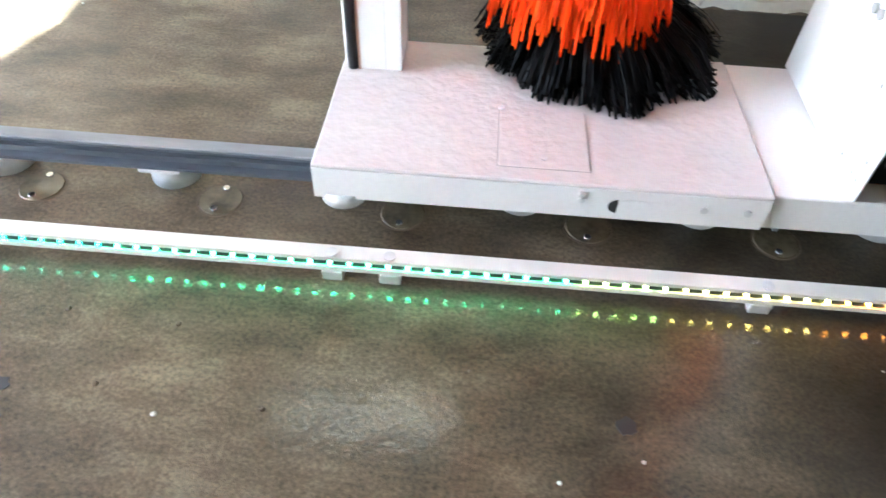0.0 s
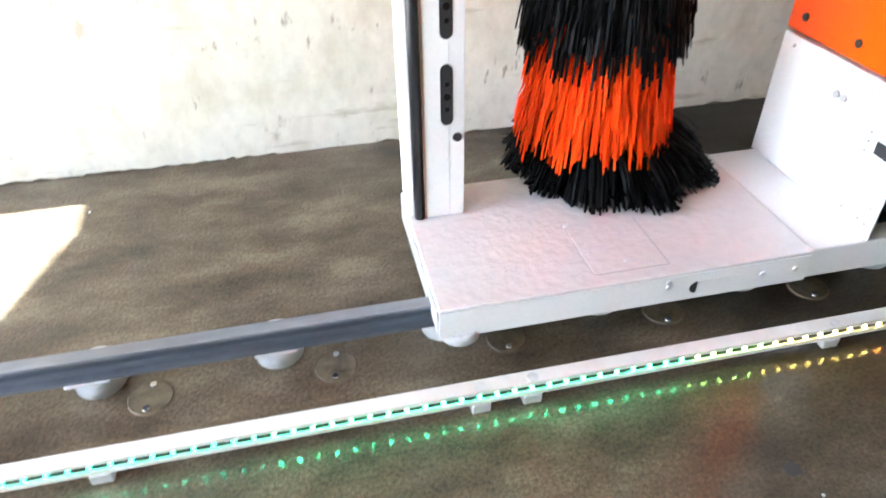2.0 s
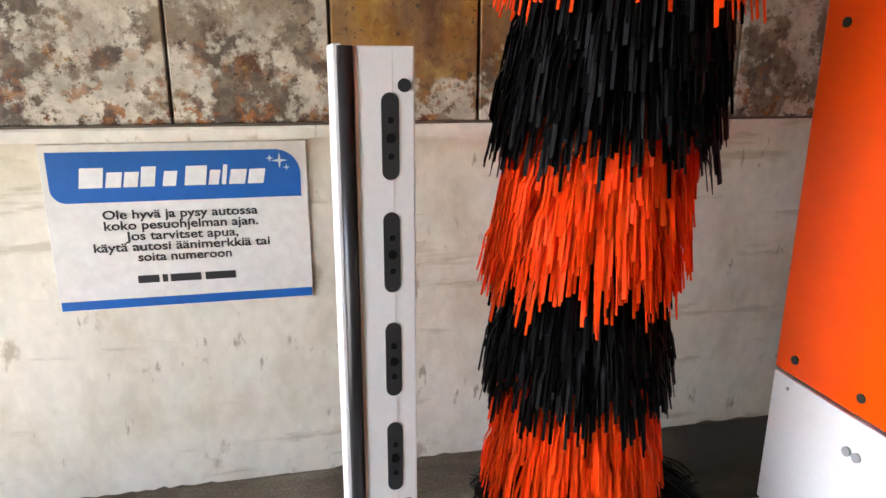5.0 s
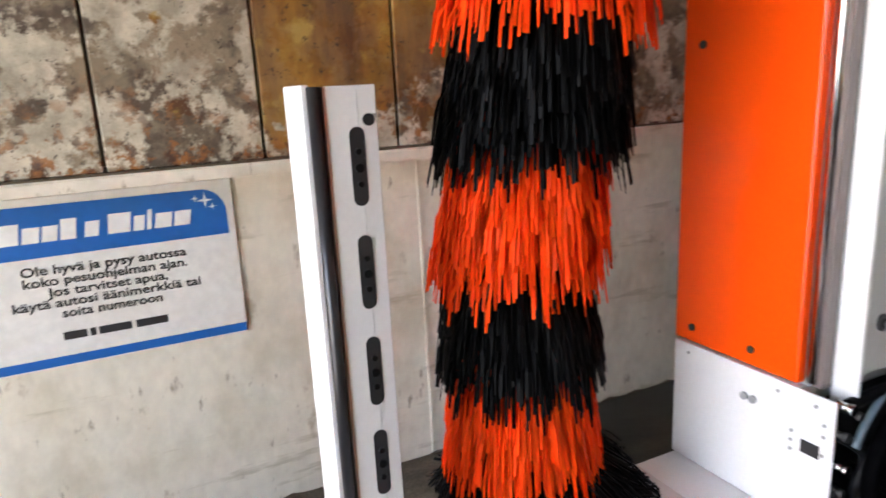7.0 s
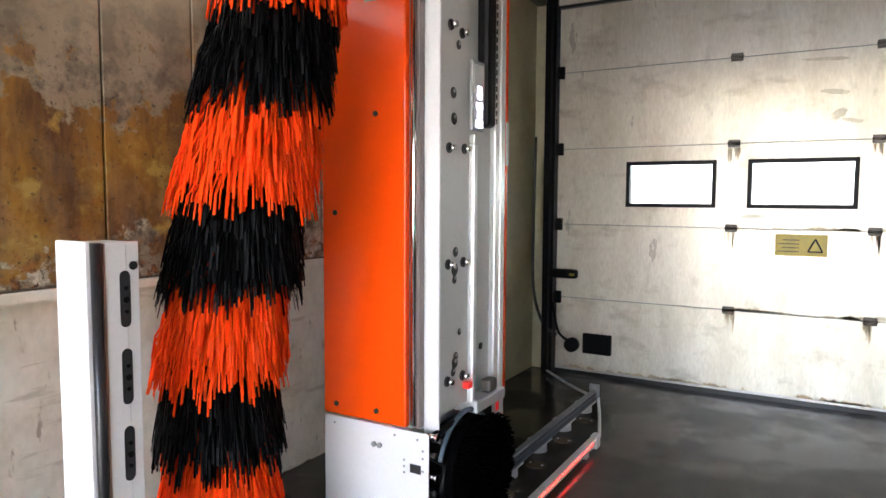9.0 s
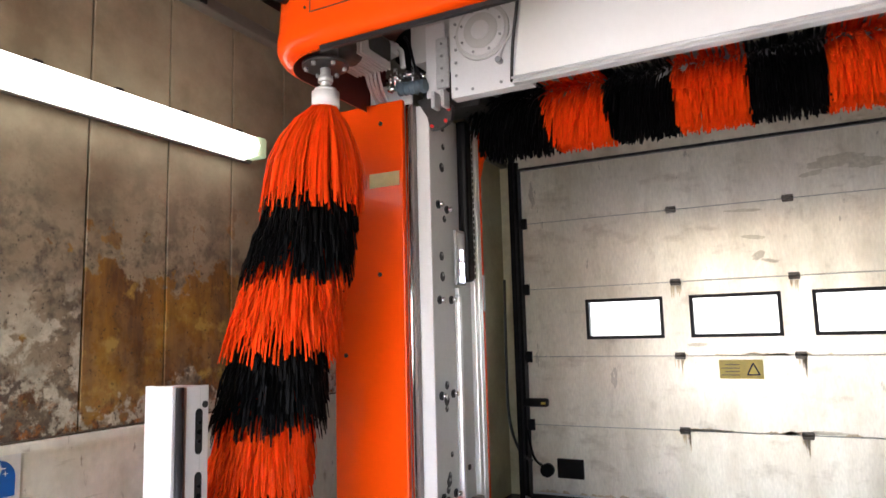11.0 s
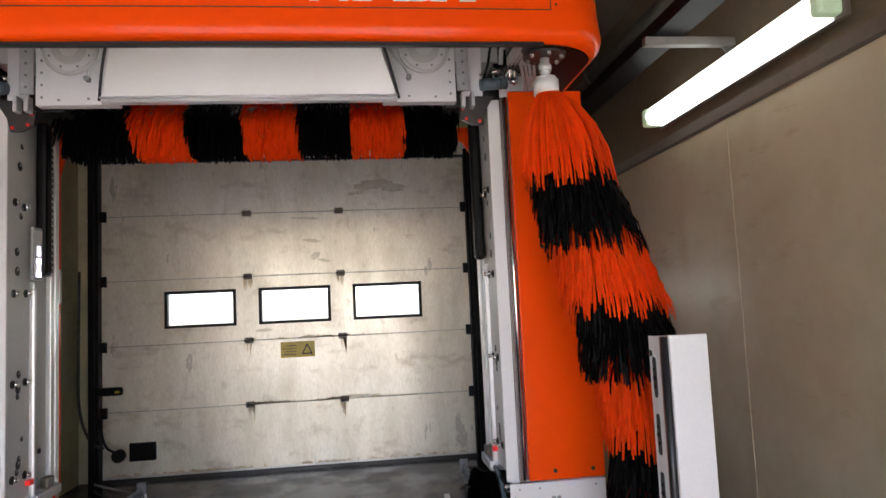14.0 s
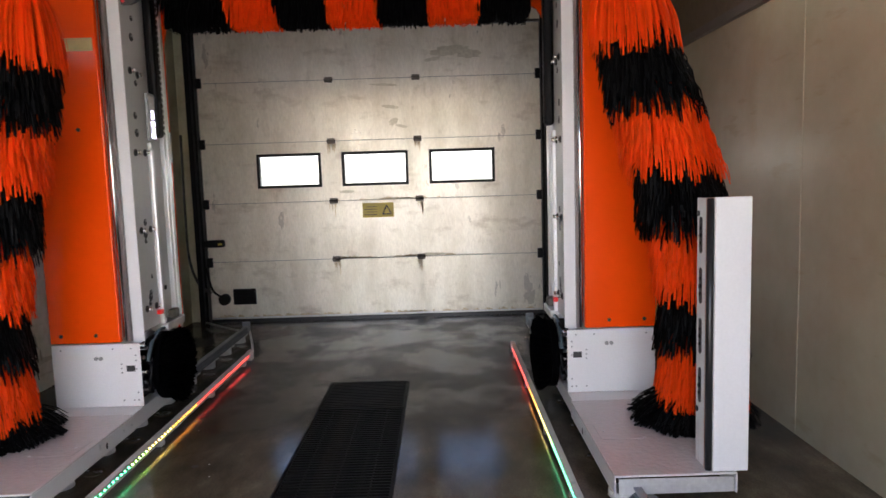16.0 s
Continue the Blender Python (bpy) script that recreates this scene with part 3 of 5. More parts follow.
SMEAR = mat("oily_grey_smear", (0.60, 0.57, 0.46), 0.45, 0.2, spots=(0.50, 0.46, 0.35), amount=0.8, spot_scale=9, grain=0.15)
for y, z, w, h, lean in ((-0.80, 2.72, 0.20, 0.055, 0.2), (-0.98, 2.68, 0.13, 0.045, -0.1), (-0.62, 2.64, 0.09, 0.02, 0.4), (-0.17, 2.18, 0.10, 0.018, -0.3), (-0.20, 2.03, 0.05, 0.035, 0.8), (-0.29, 1.98, 0.07, 0.016, -0.5),
                         (-0.12, 2.40, 0.16, 0.014, -0.15), (0.30, 1.33, 0.10, 0.016, 0.1), (-0.55, 0.66, 0.16, 0.014, 0.0)):
    ring = []
    for k in range(22):
        a, q = 2 * math.pi * k / 22, rng.uniform(0.7, 1.15)
        u, v = w * q * math.cos(a), h * q * math.sin(a)
        ring.append((y - u, z + v + u * lean * 0.4))
    part("smear", prism(bmesh.new(), ring, "x", DOOR_X - 0.0010, DOOR_X - 0.0002), SMEAR, door)
part("bottom_seal", B(DOOR_X - 0.004, DOOR_X + 0.04, DOOR_R, DOOR_L, 0.002, 0.033), RUBBER, door)
part("top_seal", B(DOOR_X - 0.02, DOOR_X + 0.05, DOOR_R - 0.02, DOOR_L + 0.02, 2.977, 3.0), RUBBER, door)
part("lower_trim", B(DOOR_X - 0.006, DOOR_X, DOOR_R + 0.02, DOOR_L - 0.02, 0.04, 0.052), GALV, door)
part("vent_box", B(DOOR_X - 0.03, DOOR_X, 1.30, 1.535, 0.19, 0.355, bevel=0.006), BLACK, door, "black plastic box")
bm = rod(bmesh.new(), (DOOR_X - 0.06, 1.625, 0.25), (DOOR_X, 1.625, 0.25), 0.058, n=20)
hose(bm, [(DOOR_X - 0.03, 1.66, 0.28), (DOOR_X - 0.05, 1.74, 0.36), (DOOR_X - 0.06, 1.79, 0.6)], 0.012)
part("cable_box", bm, BLACK, door, "round black cable box")
bm = box(bmesh.new(), DOOR_X - 0.08, DOOR_X - 0.02, 1.58, 1.86, 0.80, 0.875, bevel=0.02)
lever = part("latch_lever", bm, BLACK, door, "black latch lever with a yellow mark")
part("mark", B(DOOR_X - 0.084, DOOR_X - 0.079, 1.60, 1.64, 0.825, 0.845), YELLOW, lever)

plate = thing("warning_plate", (DOOR_X, 0, 1.06), "worn yellow warning plate on the door", "sign")
part("board", B(DOOR_X - 0.009, DOOR_X - 0.004, -0.172, 0.150, 1.058, 1.208), YELLOW, plate)
for k in range(4):
    part("bar", B(DOOR_X - 0.0105, DOOR_X - 0.0085, 0.0, 0.135 - 0.03 * (k % 2), 1.085 + k * 0.027, 1.091 + k * 0.027), DIRT, plate)
bm = bmesh.new()
for a, b in (((-0.055, 1.09), (-0.145, 1.09)), ((-0.145, 1.09), (-0.1, 1.18)), ((-0.1, 1.18), (-0.055, 1.09))):
    rod(bm, (DOOR_X - 0.010, *a), (DOOR_X - 0.010, *b), 0.005, n=6)
part("triangle", bm, INK, plate)

# jambs, tracks and the loose cable beside the door
for y0, y1, s in ((DOOR_L, DOOR_L + 0.10, 1), (DOOR_R - 0.10, DOOR_R, -1)):
    bm = box(bmesh.new(), DOOR_X - 0.07, DOOR_X + 0.059, y0 + 0.005, y1 - 0.002, 0, 3.05)
    box(bm, DOOR_X - 0.12, DOOR_X - 0.07, y0 + 0.03, y0 + 0.07, 0.05, 3.1)
    solid("door_track", bm, BLACK, "dark steel door track on the jamb", "door track", kind="structure")
solid("lintel", B(DOOR_X - 0.03, DOOR_X + 0.058, DOOR_R - 0.1, DOOR_L + 0.1, 3.0, 3.14), LOWER_WALL, "pale lintel strip over the door", "lintel", kind="structure")
bm = hose(bmesh.new(), [(3.80, 1.93, 1.95), (3.79, 1.935, 1.2), (3.80, 1.93, 0.7), (3.82, 1.85, 0.42), (3.85, 1.74, 0.33)], 0.014)
solid("cable", bm, RUBBER, "black coiled cable hanging beside the door", "cable")


# ---- drain grating ----
grate = thing("drain_grating", (0.5, -0.12, 0), "dark wet steel drain grating set in the floor", "grating")
bm = bmesh.new()
for q in ((GX0, GX1, GY1 - 0.018, GY1 - 0.002), (GX0, GX1, GY0 + 0.002, GY0 + 0.018), (GX1 - 0.02, GX1 - 0.002, GY0 + 0.018, GY1 - 0.018), (1.095, 1.115, GY0 + 0.018, GY1 - 0.018)):
    box(bm, *q, -0.04, 0.006)
part("frame", bm, DARK_STEEL, grate)
bm = B(1.117, GX1 - 0.022, GY0 + 0.02, GY1 - 0.02, -0.03, 0.002)
cover = part("cover_plate", bm, DARK_STEEL, grate, "ribbed steel cover plate")
for k in range(16):
    part("rib", B(1.135 + k * 0.033, 1.150 + k * 0.033, GY0 + 0.03, GY1 - 0.03, 0.002, 0.006), DARK_STEEL, cover)
slat = mesh_of("slat", B(-0.005, 0.005, GY0 + 0.02, GY1 - 0.02, -0.03, 0.004), DARK_STEEL)
for k in range(118):
    ob = new("slat", slat)
    ob.parent, ob.location = grate, (1.075 - k * 0.031 - 0.5, 0.12, 0)
for y in (-0.29, -0.12, 0.05):
    part("bearing_bar", B(GX0 + 0.01, 1.093, y - 0.004, y + 0.004, -0.04, -0.001), DARK_STEEL, grate)


# ---- floor rails, feet, caps and lit guide strips ----
def rail(s):
    y = CY + s * 1.318
    t = thing("floor_rail", (0, y, 0), "weathered grey steel rail on round plastic feet", "rail", "floor rails")
    bm = bmesh.new()
    prism(bm, [(y - 0.028, 0.072), (y + 0.028, 0.072), (y + 0.028, 0.080), (y + 0.010, 0.084), (y + 0.008, 0.100), (y - 0.008, 0.100), (y - 0.010, 0.084), (y - 0.028, 0.080)], "x", -4.3, 3.1)
    part("web", bm, RAIL, t)
    bm = bmesh.new()
    prism(bm, [(y - 0.018, 0.100), (y + 0.018, 0.100), (y + 0.018, 0.106), (y + 0.007, 0.109), (y + 0.007, 0.113), (y + 0.012, 0.115), (y + 0.012, 0.118), (y + 0.007, 0.120), (y + 0.007, 0.123),
               (y - 0.007, 0.123), (y - 0.007, 0.120), (y - 0.012, 0.118), (y - 0.012, 0.115), (y - 0.007, 0.113), (y - 0.007, 0.109), (y - 0.018, 0.106)], "x", -4.3, 3.1)
    part("flange", B(-4.3, 3.1, y - 0.018, y + 0.018, 0.1232, 0.132, bevel=0.002, seg=1), FLANGE, t, "dull bright upper flange")
    part("head", bm, RAIL, t, "ribbed blue-grey rail head")
    part("end_stop", B(3.1, 3.12, y - 0.035, y + 0.035, 0.06, 0.17, bevel=0.003, seg=1), FLANGE, t)
    for x in FEET:
        foot = part("foot", rod(bmesh.new(), (x, y + s * 0.045, 0), (x, y + s * 0.045, 0.060), 0.058, 0.056, n=28), FOOT, t, "round grey plastic foot")
        part("clamp", B(x - 0.05, x + 0.05, y - s * 0.03, y + s * 0.08, 0.060, 0.0715, bevel=0.003, seg=1), GALV, foot)
        part("bolt", rod(bmesh.new(), (x + 0.03, y - s * 0.0, 0.0715), (x + 0.03, y - s * 0.0, 0.074), 0.011, n=6), CHROME, foot)


def floor_cap(x, s):
    y = CY + s * 1.282
    t = thing("manhole_lid", (x, y, 0), "flush round stained lid with two bolts in the floor", "lid", "floor lids")
    bm = rod(bmesh.new(), (x, y, -0.01), (x, y, 0.0012), 0.056, n=32)
    part("rim", bm, DIRT, t, "brown joint round the lid")
    bm = rod(bmesh.new(), (x, y, 0.0012), (x, y, 0.003), 0.0515, 0.049, n=32)
    part("inner_disc", bm, CAP, t)
    for k in (-1, 1):
        bm = rod(bmesh.new(), (x + 0.004 * k, y + 0.036 * k, 0.001), (x + 0.004 * k, y + 0.036 * k, 0.009), 0.008, n=6)
        part("bolt", bm, CHROME, t)


FEET = [-0.722 + 0.415 * k for k in range(-8, 10)]


def strip(s):
    y = CY + s * 1.085
    t = thing("guide_strip", (0, y, 0), "white plastic wheel guide strip with coloured lit lamps", "guide strip", "guide strips")
    x0, x1 = -3.6, 2.36
    bm = bmesh.new()
    prism(bm, [(y - s * 0.016, 0.029), (y - s * 0.016, 0.041), (y - s * 0.010, 0.041), (y - s * 0.010, 0.059), (y - s * 0.016, 0.059),
               (y - s * 0.016, 0.069), (y + s * 0.016, 0.073), (y + s * 0.016, 0.029)], "x", x0, x1)
    part("profile", bm, STRIP, t)
    part("lamp_bed", B(x0 + 0.01, x1 - 0.01, y - s * 0.0108, y - s * 0.0102, 0.042, 0.058), LAMP_BED, t)
    led = mesh_of("lamp", rod(bmesh.new(), (0, 0, 0), (0, -s * 0.005, 0), 0.0050, 0.0040, n=8), LEDS[0])
    leds = []
    for m in LEDS:
        c = led.copy()
        c.materials.clear()
        c.materials.append(m)
        leds.append(c)
    k = 0
    while x0 + 0.03 + k * 0.0405 < x1 - 0.02:
        x = x0 + 0.03 + k * 0.0405
        g = x if s > 0 else x - 0.1
        i = 0 if g < -0.75 else 1 if g < 0.22 else 2 if g < 0.42 else 3 if g < 0.75 else 4 if g < 1.15 else 5
        if x > -1.9:
            ob = new("lamp", leds[i])
            ob.parent, ob.location = t, (x, -s * 0.0108, 0.050)
        k += 1
    for x in (-2.9, -1.96, -1.085, -0.285, -0.165, 0.60, 1.44, 2.2):
        part("clip", B(x - 0.022, x + 0.022, y - s * 0.019, y + s * 0.019, 0, 0.029, bevel=0.003, seg=1), GALV, t, "galvanised clip")
        part("dot", rod(bmesh.new(), (x, y - s * 0.002, 0.070), (x, y - s * 0.002, 0.0725), 0.013, n=12), FOOT, t)
    part("end_cap", B(x1, x1 + 0.07, y - s * 0.02, y + s * 0.02, 0.0, 0.078, bevel=0.004), GALV, t)


for s in (1, -1):
    rail(s), strip(s)
    for k in range(-7, 8):
        floor_cap(-0.163 + 0.4275 * k, s)


bm = hose(bmesh.new(), [(3.8, 1.80, 0.03), (3.45, 1.50, 0.05), (3.14, 1.215, 0.075)], 0.010)
solid("conduit", bm, GALV, "thin steel conduit from the door jamb to the floor rail", "conduit")
bm = hose(bmesh.new(), [(3.13, 1.16, 0.075), (2.8, 1.05, 0.05), (2.44, 0.94, 0.055)], 0.010)
solid("conduit", bm, GALV, "thin steel conduit from the floor rail to the guide strip", "conduit")


# ---- the wash portal ----
def bristles(bm_name, roots, tips, width, thick, material, parent, bend=1.5, label=""):
    """Flat plastic bristles as one mesh: each a thin bent strip from its root to its tip. roots, tips: arrays of points."""
    n = len(roots)
    rng = np.random.default_rng(len(roots) + int(abs(roots[0, 2]) * 1000))
    ss = np.linspace(0, 1, 5)
    out = tips - roots
    radial = out * np.array([1, 1, 0])
    drop = out * np.array([0, 0, 1])
    side = np.cross(radial + 1e-6, [0, 0, 1.0])
    side /= np.linalg.norm(side, axis=1)[:, None] + 1e-9
    turn = rng.uniform(-0.9, 0.9, n)[:, None]
    nrm = np.cross(side, out)
    nrm /= np.linalg.norm(nrm, axis=1)[:, None] + 1e-9
    w_dir = side * np.cos(turn) + nrm * np.sin(turn)
    t_dir = -side * np.sin(turn) + nrm * np.cos(turn)
    w = width * rng.uniform(0.7, 1.2, n)[:, None] / 2
    verts = []
    for s in ss:
        c = roots + radial * (1 - (1 - s) ** bend) + drop * s ** 1.25
        f = 1.0 if s < 1 else 0.8
        for a, b in ((-1, -1), (1, -1), (1, 1), (-1, 1)):
            verts.append(c + w_dir * w * a * f + t_dir * thick / 2 * b)
    v = np.stack(verts, 1).reshape(-1, 3)          # n, 20, 3
    faces = []
    for k in range(4):
        for j in range(4):
            faces.append((k * 4 + j, k * 4 + (j + 1) % 4, k * 4 + 4 + (j + 1) % 4, k * 4 + 4 + j))
    faces.append((16, 17, 18, 19))
    f = (np.array(faces)[None] + (np.arange(n) * 20)[:, None, None]).reshape(-1, 4)
    me = bpy.data.meshes.new(bm_name)
    me.from_pydata(v.tolist(), [], f.tolist())
    me.materials.append(material)
    ob = new(bm_name, me)
    ob.parent = parent
    ob.matrix_parent_inverse = parent.matrix_world.inverted()
    tagged(ob, label, kind="stuff")
    return ob


def side_brush(s):
    """A hanging side brush that leans outwards: eight bands of bristles on a shaft, alternately orange and black."""
    rng = np.random.default_rng(11 if s > 0 else 12)
    level = np.array([2.60, 2.49, 2.0, 1.42, 0.82, 0.15])[::-1]
    way_x = np.array([0.225, 0.225, 0.21, 0.205, 0.205, 0.22])[::-1]
    way_d = np.array([1.385, 1.39, 1.445, 1.605, 1.735, 1.755] if s > 0 else [1.39, 1.395, 1.47, 1.655, 1.785, 1.80])[::-1]

    def axis(z):
        z = np.asarray(z, float)
        return np.stack([np.interp(z, level, way_x), CY + s * np.interp(z, level, way_d), z], -1)

    t = thing("side_brush", tuple(axis(0.19)), "tall hanging wash brush with orange and black bristle bands", "brush", "side brushes")
    bm = bmesh.new()
    hose(bm, [tuple(axis(z)) for z in (2.47, 2.35, 2.2, 1.9, 1.6, 1.3, 1.0, 0.7, 0.4, 0.19)], 0.045, n=14)
    part("shaft", bm, GREY_DARK, t)
    top = axis(2.49)
    part("collar", rod(rod(bmesh.new(), tuple(top - (0, 0, 0.06)), tuple(top + (0, 0, 0.005)), 0.058, n=24), tuple(top + (0, 0, 0.005)), tuple(top + (0, 0, 0.02)), 0.052, 0.046, n=24), WHITE, t, "white plastic collar")
    part("coupling", rod(rod(bmesh.new(), tuple(top + (0, 0, 0.02)), tuple(top + (0, 0, 0.11)), 0.022, n=14), tuple(top + (0, 0, 0.05)), tuple(top + (0, 0, 0.075)), 0.034, n=6), GALV, t, "steel coupling")
    drive = part("disc", rod(bmesh.new(), tuple(top + (0, 0, 0.115)), tuple(top + (0, 0, 0.132)), 0.098, n=36), DARK_METAL, t, "grey drive disc with bolts")
    for k in range(6):
        q = top + (0.08 * math.cos(k * 1.047), 0.08 * math.sin(k * 1.047), 0)
        part("bolt", rod(bmesh.new(), tuple(q + (0, 0, 0.100)), tuple(q + (0, 0, 0.115)), 0.010, n=6), GREY_DARK, drive)
    bounds = [2.44, 2.00, 1.71, 1.42, 1.12, 0.82, 0.555, 0.29, 0.19]
    for i in range(8):
        za, zb = bounds[i], bounds[i + 1]
        h = za - zb
        last, first = i == 7, i == 0
        n = 2300 if last else 620 if first else 1350
        ang = rng.uniform(0, 2 * math.pi, n)
        big = np.interp((za + zb) / 2, [0.3, 1.0, 1.6, 2.2], [0.216, 0.224, 0.236, 0.20])
        if first:
            tipz = zb + rng.uniform(-0.05, 0.06, n) + np.abs(rng.normal(0, 0.03, n))
            rootz = za - rng.uniform(0, 0.02, n)
            rad = rng.uniform(0.13, 0.215, n)
        elif last:
            rootz = za + 0.12 - rng.uniform(0, 0.2, n)
            rad = rng.uniform(0.19, 0.31, n) * (1 + 0.24 * np.cos(ang - 0.3)) * (1 + 0.06 * np.sin(ang * 9))
            tipz = np.maximum(0.187 + rng.uniform(0, 0.006, n), np.where(rootz < 0.25, 0.19, rootz - 0.2) + rng.uniform(-0.02, 0.05, n))
        else:
            u = rng.uniform(0, 1, n)
            tipz = zb + u * h * 0.95 + rng.uniform(-0.055, 0.02, n) + 0.018 * np.sin(ang * 11)
            rootz = tipz + rng.uniform(0.17, 0.25, n)
            rad = big * rng.uniform(0.87, 1.06, n) - 0.036 * u
        d = np.stack([np.cos(ang), np.sin(ang), 0 * ang], 1)
        bristles("bristle_band", axis(rootz) + d * 0.046, axis(tipz) + d * rad[:, None], 0.0085 if not first else 0.010, 0.002, BRISTLE_O if i % 2 == 0 else BRISTLE_B, t,
                 bend=1.7 if first else 1.35 if last else 2.0, label="orange bristle band" if i % 2 == 0 else "black bristle band")


portal = thing("wash_portal", (1.1, CY, 0), "orange and white rollover car wash portal on floor rails", "car wash")


def portal_part(name, bm, material, label="", parent=None):
    return part(name, bm, material, parent or portal, label)


def portal_side(s):
    def y(d):
        return CY + s * d
    def bx(x0, x1, d0, d1, z0, z1, **k):
        return B(x0, x1, y(d0), y(d1), z0, z1, **k)
    # platform under the side brush
    plat = portal_part("platform", bx(-0.347, 0.607, 1.222, 1.737, 0.172, 0.182, bevel=0.003, seg=1), WHITE_WET, "white painted platform wet with drops")
    part("skirt", bx(-0.347, 0.607, 1.2222, 1.227, 0.092, 0.1718), WHITE, plat)
    part("skirt", bx(-0.347, 0.607, 1.732, 1.7368, 0.092, 0.1718), WHITE, plat)
    for j in ((0.040, 0.042, 1.262, 1.47), (0.235, 0.237, 1.262, 1.47), (0.040, 0.237, 1.260, 1.262)):
        part("joint", bx(*j, 0.1815, 0.1825), GREY_DARK, plat)
    part("end_plate", bx(-0.349, -0.345, 1.240, 1.722, 0.10, 0.166), GALV, plat, "bare steel end plate")
    part("hatch", bx(0.042, 0.235, 1.262, 1.470, 0.182, 0.184, bevel=0.001, seg=1), WHITE_WET, plat, "screwed hatch cover")
    for x, d, z in ((0.139, 1.293, 0.184), (0.046, 1.466, 0.184)):
        part("screw", rod(bmesh.new(), (x, y(d), z), (x, y(d), z + 0.004), 0.007, n=10), GALV, plat)
    for x, z in ((0.219, 0.157), (0.221, 0.142), (0.476, 0.137), (0.566, 0.137)):
        part("screw", rod(bmesh.new(), (x, y(1.222), z), (x, y(1.217), z), 0.007 if z > 0.14 else 0.008, n=10), GALV, plat)
    bm = prism(bmesh.new(), [(px, pz) for pz, px in slot_outline(0.130, 0.36, 0.036, 0.125)], "y", y(1.2215), y(1.2205))
    part("slot_plate", bm, WHITE, plat)
    bm = prism(bmesh.new(), [(0.297 + 0.019 * math.cos(a), 0.130 + 0.018 * math.sin(a)) for a in [math.pi / 2 + math.pi * k / 10 for k in range(11)]], "y", y(1.2203), y(1.2195))
    part("opening", bm, INK, plat)
    portal_part("platform", bx(0.61, 1.5, 1.235, 1.737, 0.085, 0.176, bevel=0.003, seg=1), WHITE, "lower white platform section")
    for x in (-0.27, 0.45):
        portal_part("wheel", rod(bmesh.new(), (x, y(1.285), 0.148), (x, y(1.345), 0.148), 0.016, n=20), GREY_DARK)
    part("buffer", rod(bmesh.new(), (-0.29, y(1.26), 0.07), (-0.29, y(1.26), 0.10), 0.05, n=20), FOOT, plat, "round grey buffer")

    # base cabinet
    base = portal_part("base_cabinet", bx(0.772, 1.50, 1.34, 1.742, 0.176, 0.545, bevel=0.004, seg=1), WHITE, "white steel base cabinet with screws")
    part("front_plate", bx(0.764, 0.772, 1.235, 1.744, 0.178, 0.548, bevel=0.002, seg=1), WHITE, base)
    for d, z in ((1.489, 0.466), (1.462, 0.466)):
        part("knob", rod(bmesh.new(), (0.764, y(d), z), (0.757, y(d), z), 0.011, n=12), GREY_DARK, base)
    part("socket", bx(0.7625, 0.764, 1.268, 1.318, 0.385, 0.420), INK, base, "dark recessed socket")
    for d, z in ((1.345, 0.43), (1.345, 0.405), (1.345, 0.38), (1.26, 0.48), (1.26, 0.45), (1.26, 0.40), (1.26, 0.215), (1.285, 0.215), (1.345, 0.215), (1.26, 0.26), (1.285, 0.52), (1.39, 0.52), (1.69, 0.52)):
        part("screw", rod(bmesh.new(), (0.764, y(d), z), (0.7615, y(d), z), 0.005, n=8), GREY_DARK, base)
    # machinery behind the front plate, on the side that faces the lane
    bm = box(bmesh.new(), 0.79, 1.45, y(1.27), y(1.335), 0.20, 0.50)
    for k in range(7):
        rod(bm, (0.80 + 0.09 * k, y(1.23), 0.30 + 0.02 * (k % 3)), (0.80 + 0.09 * k, y(1.27), 0.30 + 0.02 * (k % 3)), 0.022, n=10)
    hose(bm, [(0.82, y(1.25), 0.52), (0.95, y(1.22), 0.55), (1.1, y(1.24), 0.5), (1.25, y(1.22), 0.47)], 0.016)
    hose(bm, [(0.80, y(1.25), 0.45), (0.85, y(1.21), 0.40), (0.84, y(1.22), 0.30), (0.9, y(1.24), 0.22)], 0.014)
    part("drive_unit", bm, BLACK, base, "black drive unit with hoses")
    # wheel brush: a disc of short black bristles that faces the lane
    wb = thing("wheel_brush", (1.03, y(1.08), 0.13), "round black wheel wash brush", "brush", "wheel brushes")
    part("hub", rod(bmesh.new(), (1.03, y(1.20), 0.35), (1.03, y(1.27), 0.35), 0.06, n=20), GALV, wb)
    part("disc", rod(bmesh.new(), (1.03, y(1.16), 0.35), (1.03, y(1.20), 0.35), 0.205, n=40), BRISTLE_DULL, wb, "black backing disc")
    rng = np.random.default_rng(5)
    n = 2600
    ang, rr = rng.uniform(0, 2 * math.pi, n), np.sqrt(rng.uniform(0.0, 1, n)) * 0.195
    long = rng.uniform(0.6, 1.0, n) * (1 - 0.25 * (rr / 0.195) ** 2)
    d0 = np.stack([1.03 + rr * np.cos(ang), np.full(n, y(1.165)), 0.35 + rr * np.sin(ang)], 1)
    out = rr * (1.08 + 0.14 * rng.uniform(0, 1, n))
    d1 = np.stack([1.03 + out * np.cos(ang), np.full(n, y(1.165)) - s * 0.11 * long, 0.35 + out * np.sin(ang)], 1)
    bristles("bristle_band", d0, d1, 0.009, 0.003, BRISTLE_DULL, wb, bend=1.0, label="dense black bristles")
    arc = [(1.03 + 0.225 * math.cos(a), y(1.215), 0.35 + 0.225 * math.sin(a)) for a in [math.radians(40 + 12 * k) for k in range(11)]]
    part("guard", hose(bmesh.new(), arc, 0.010), BLUE_GREY, base, "curved grey guard over the wheel brush")
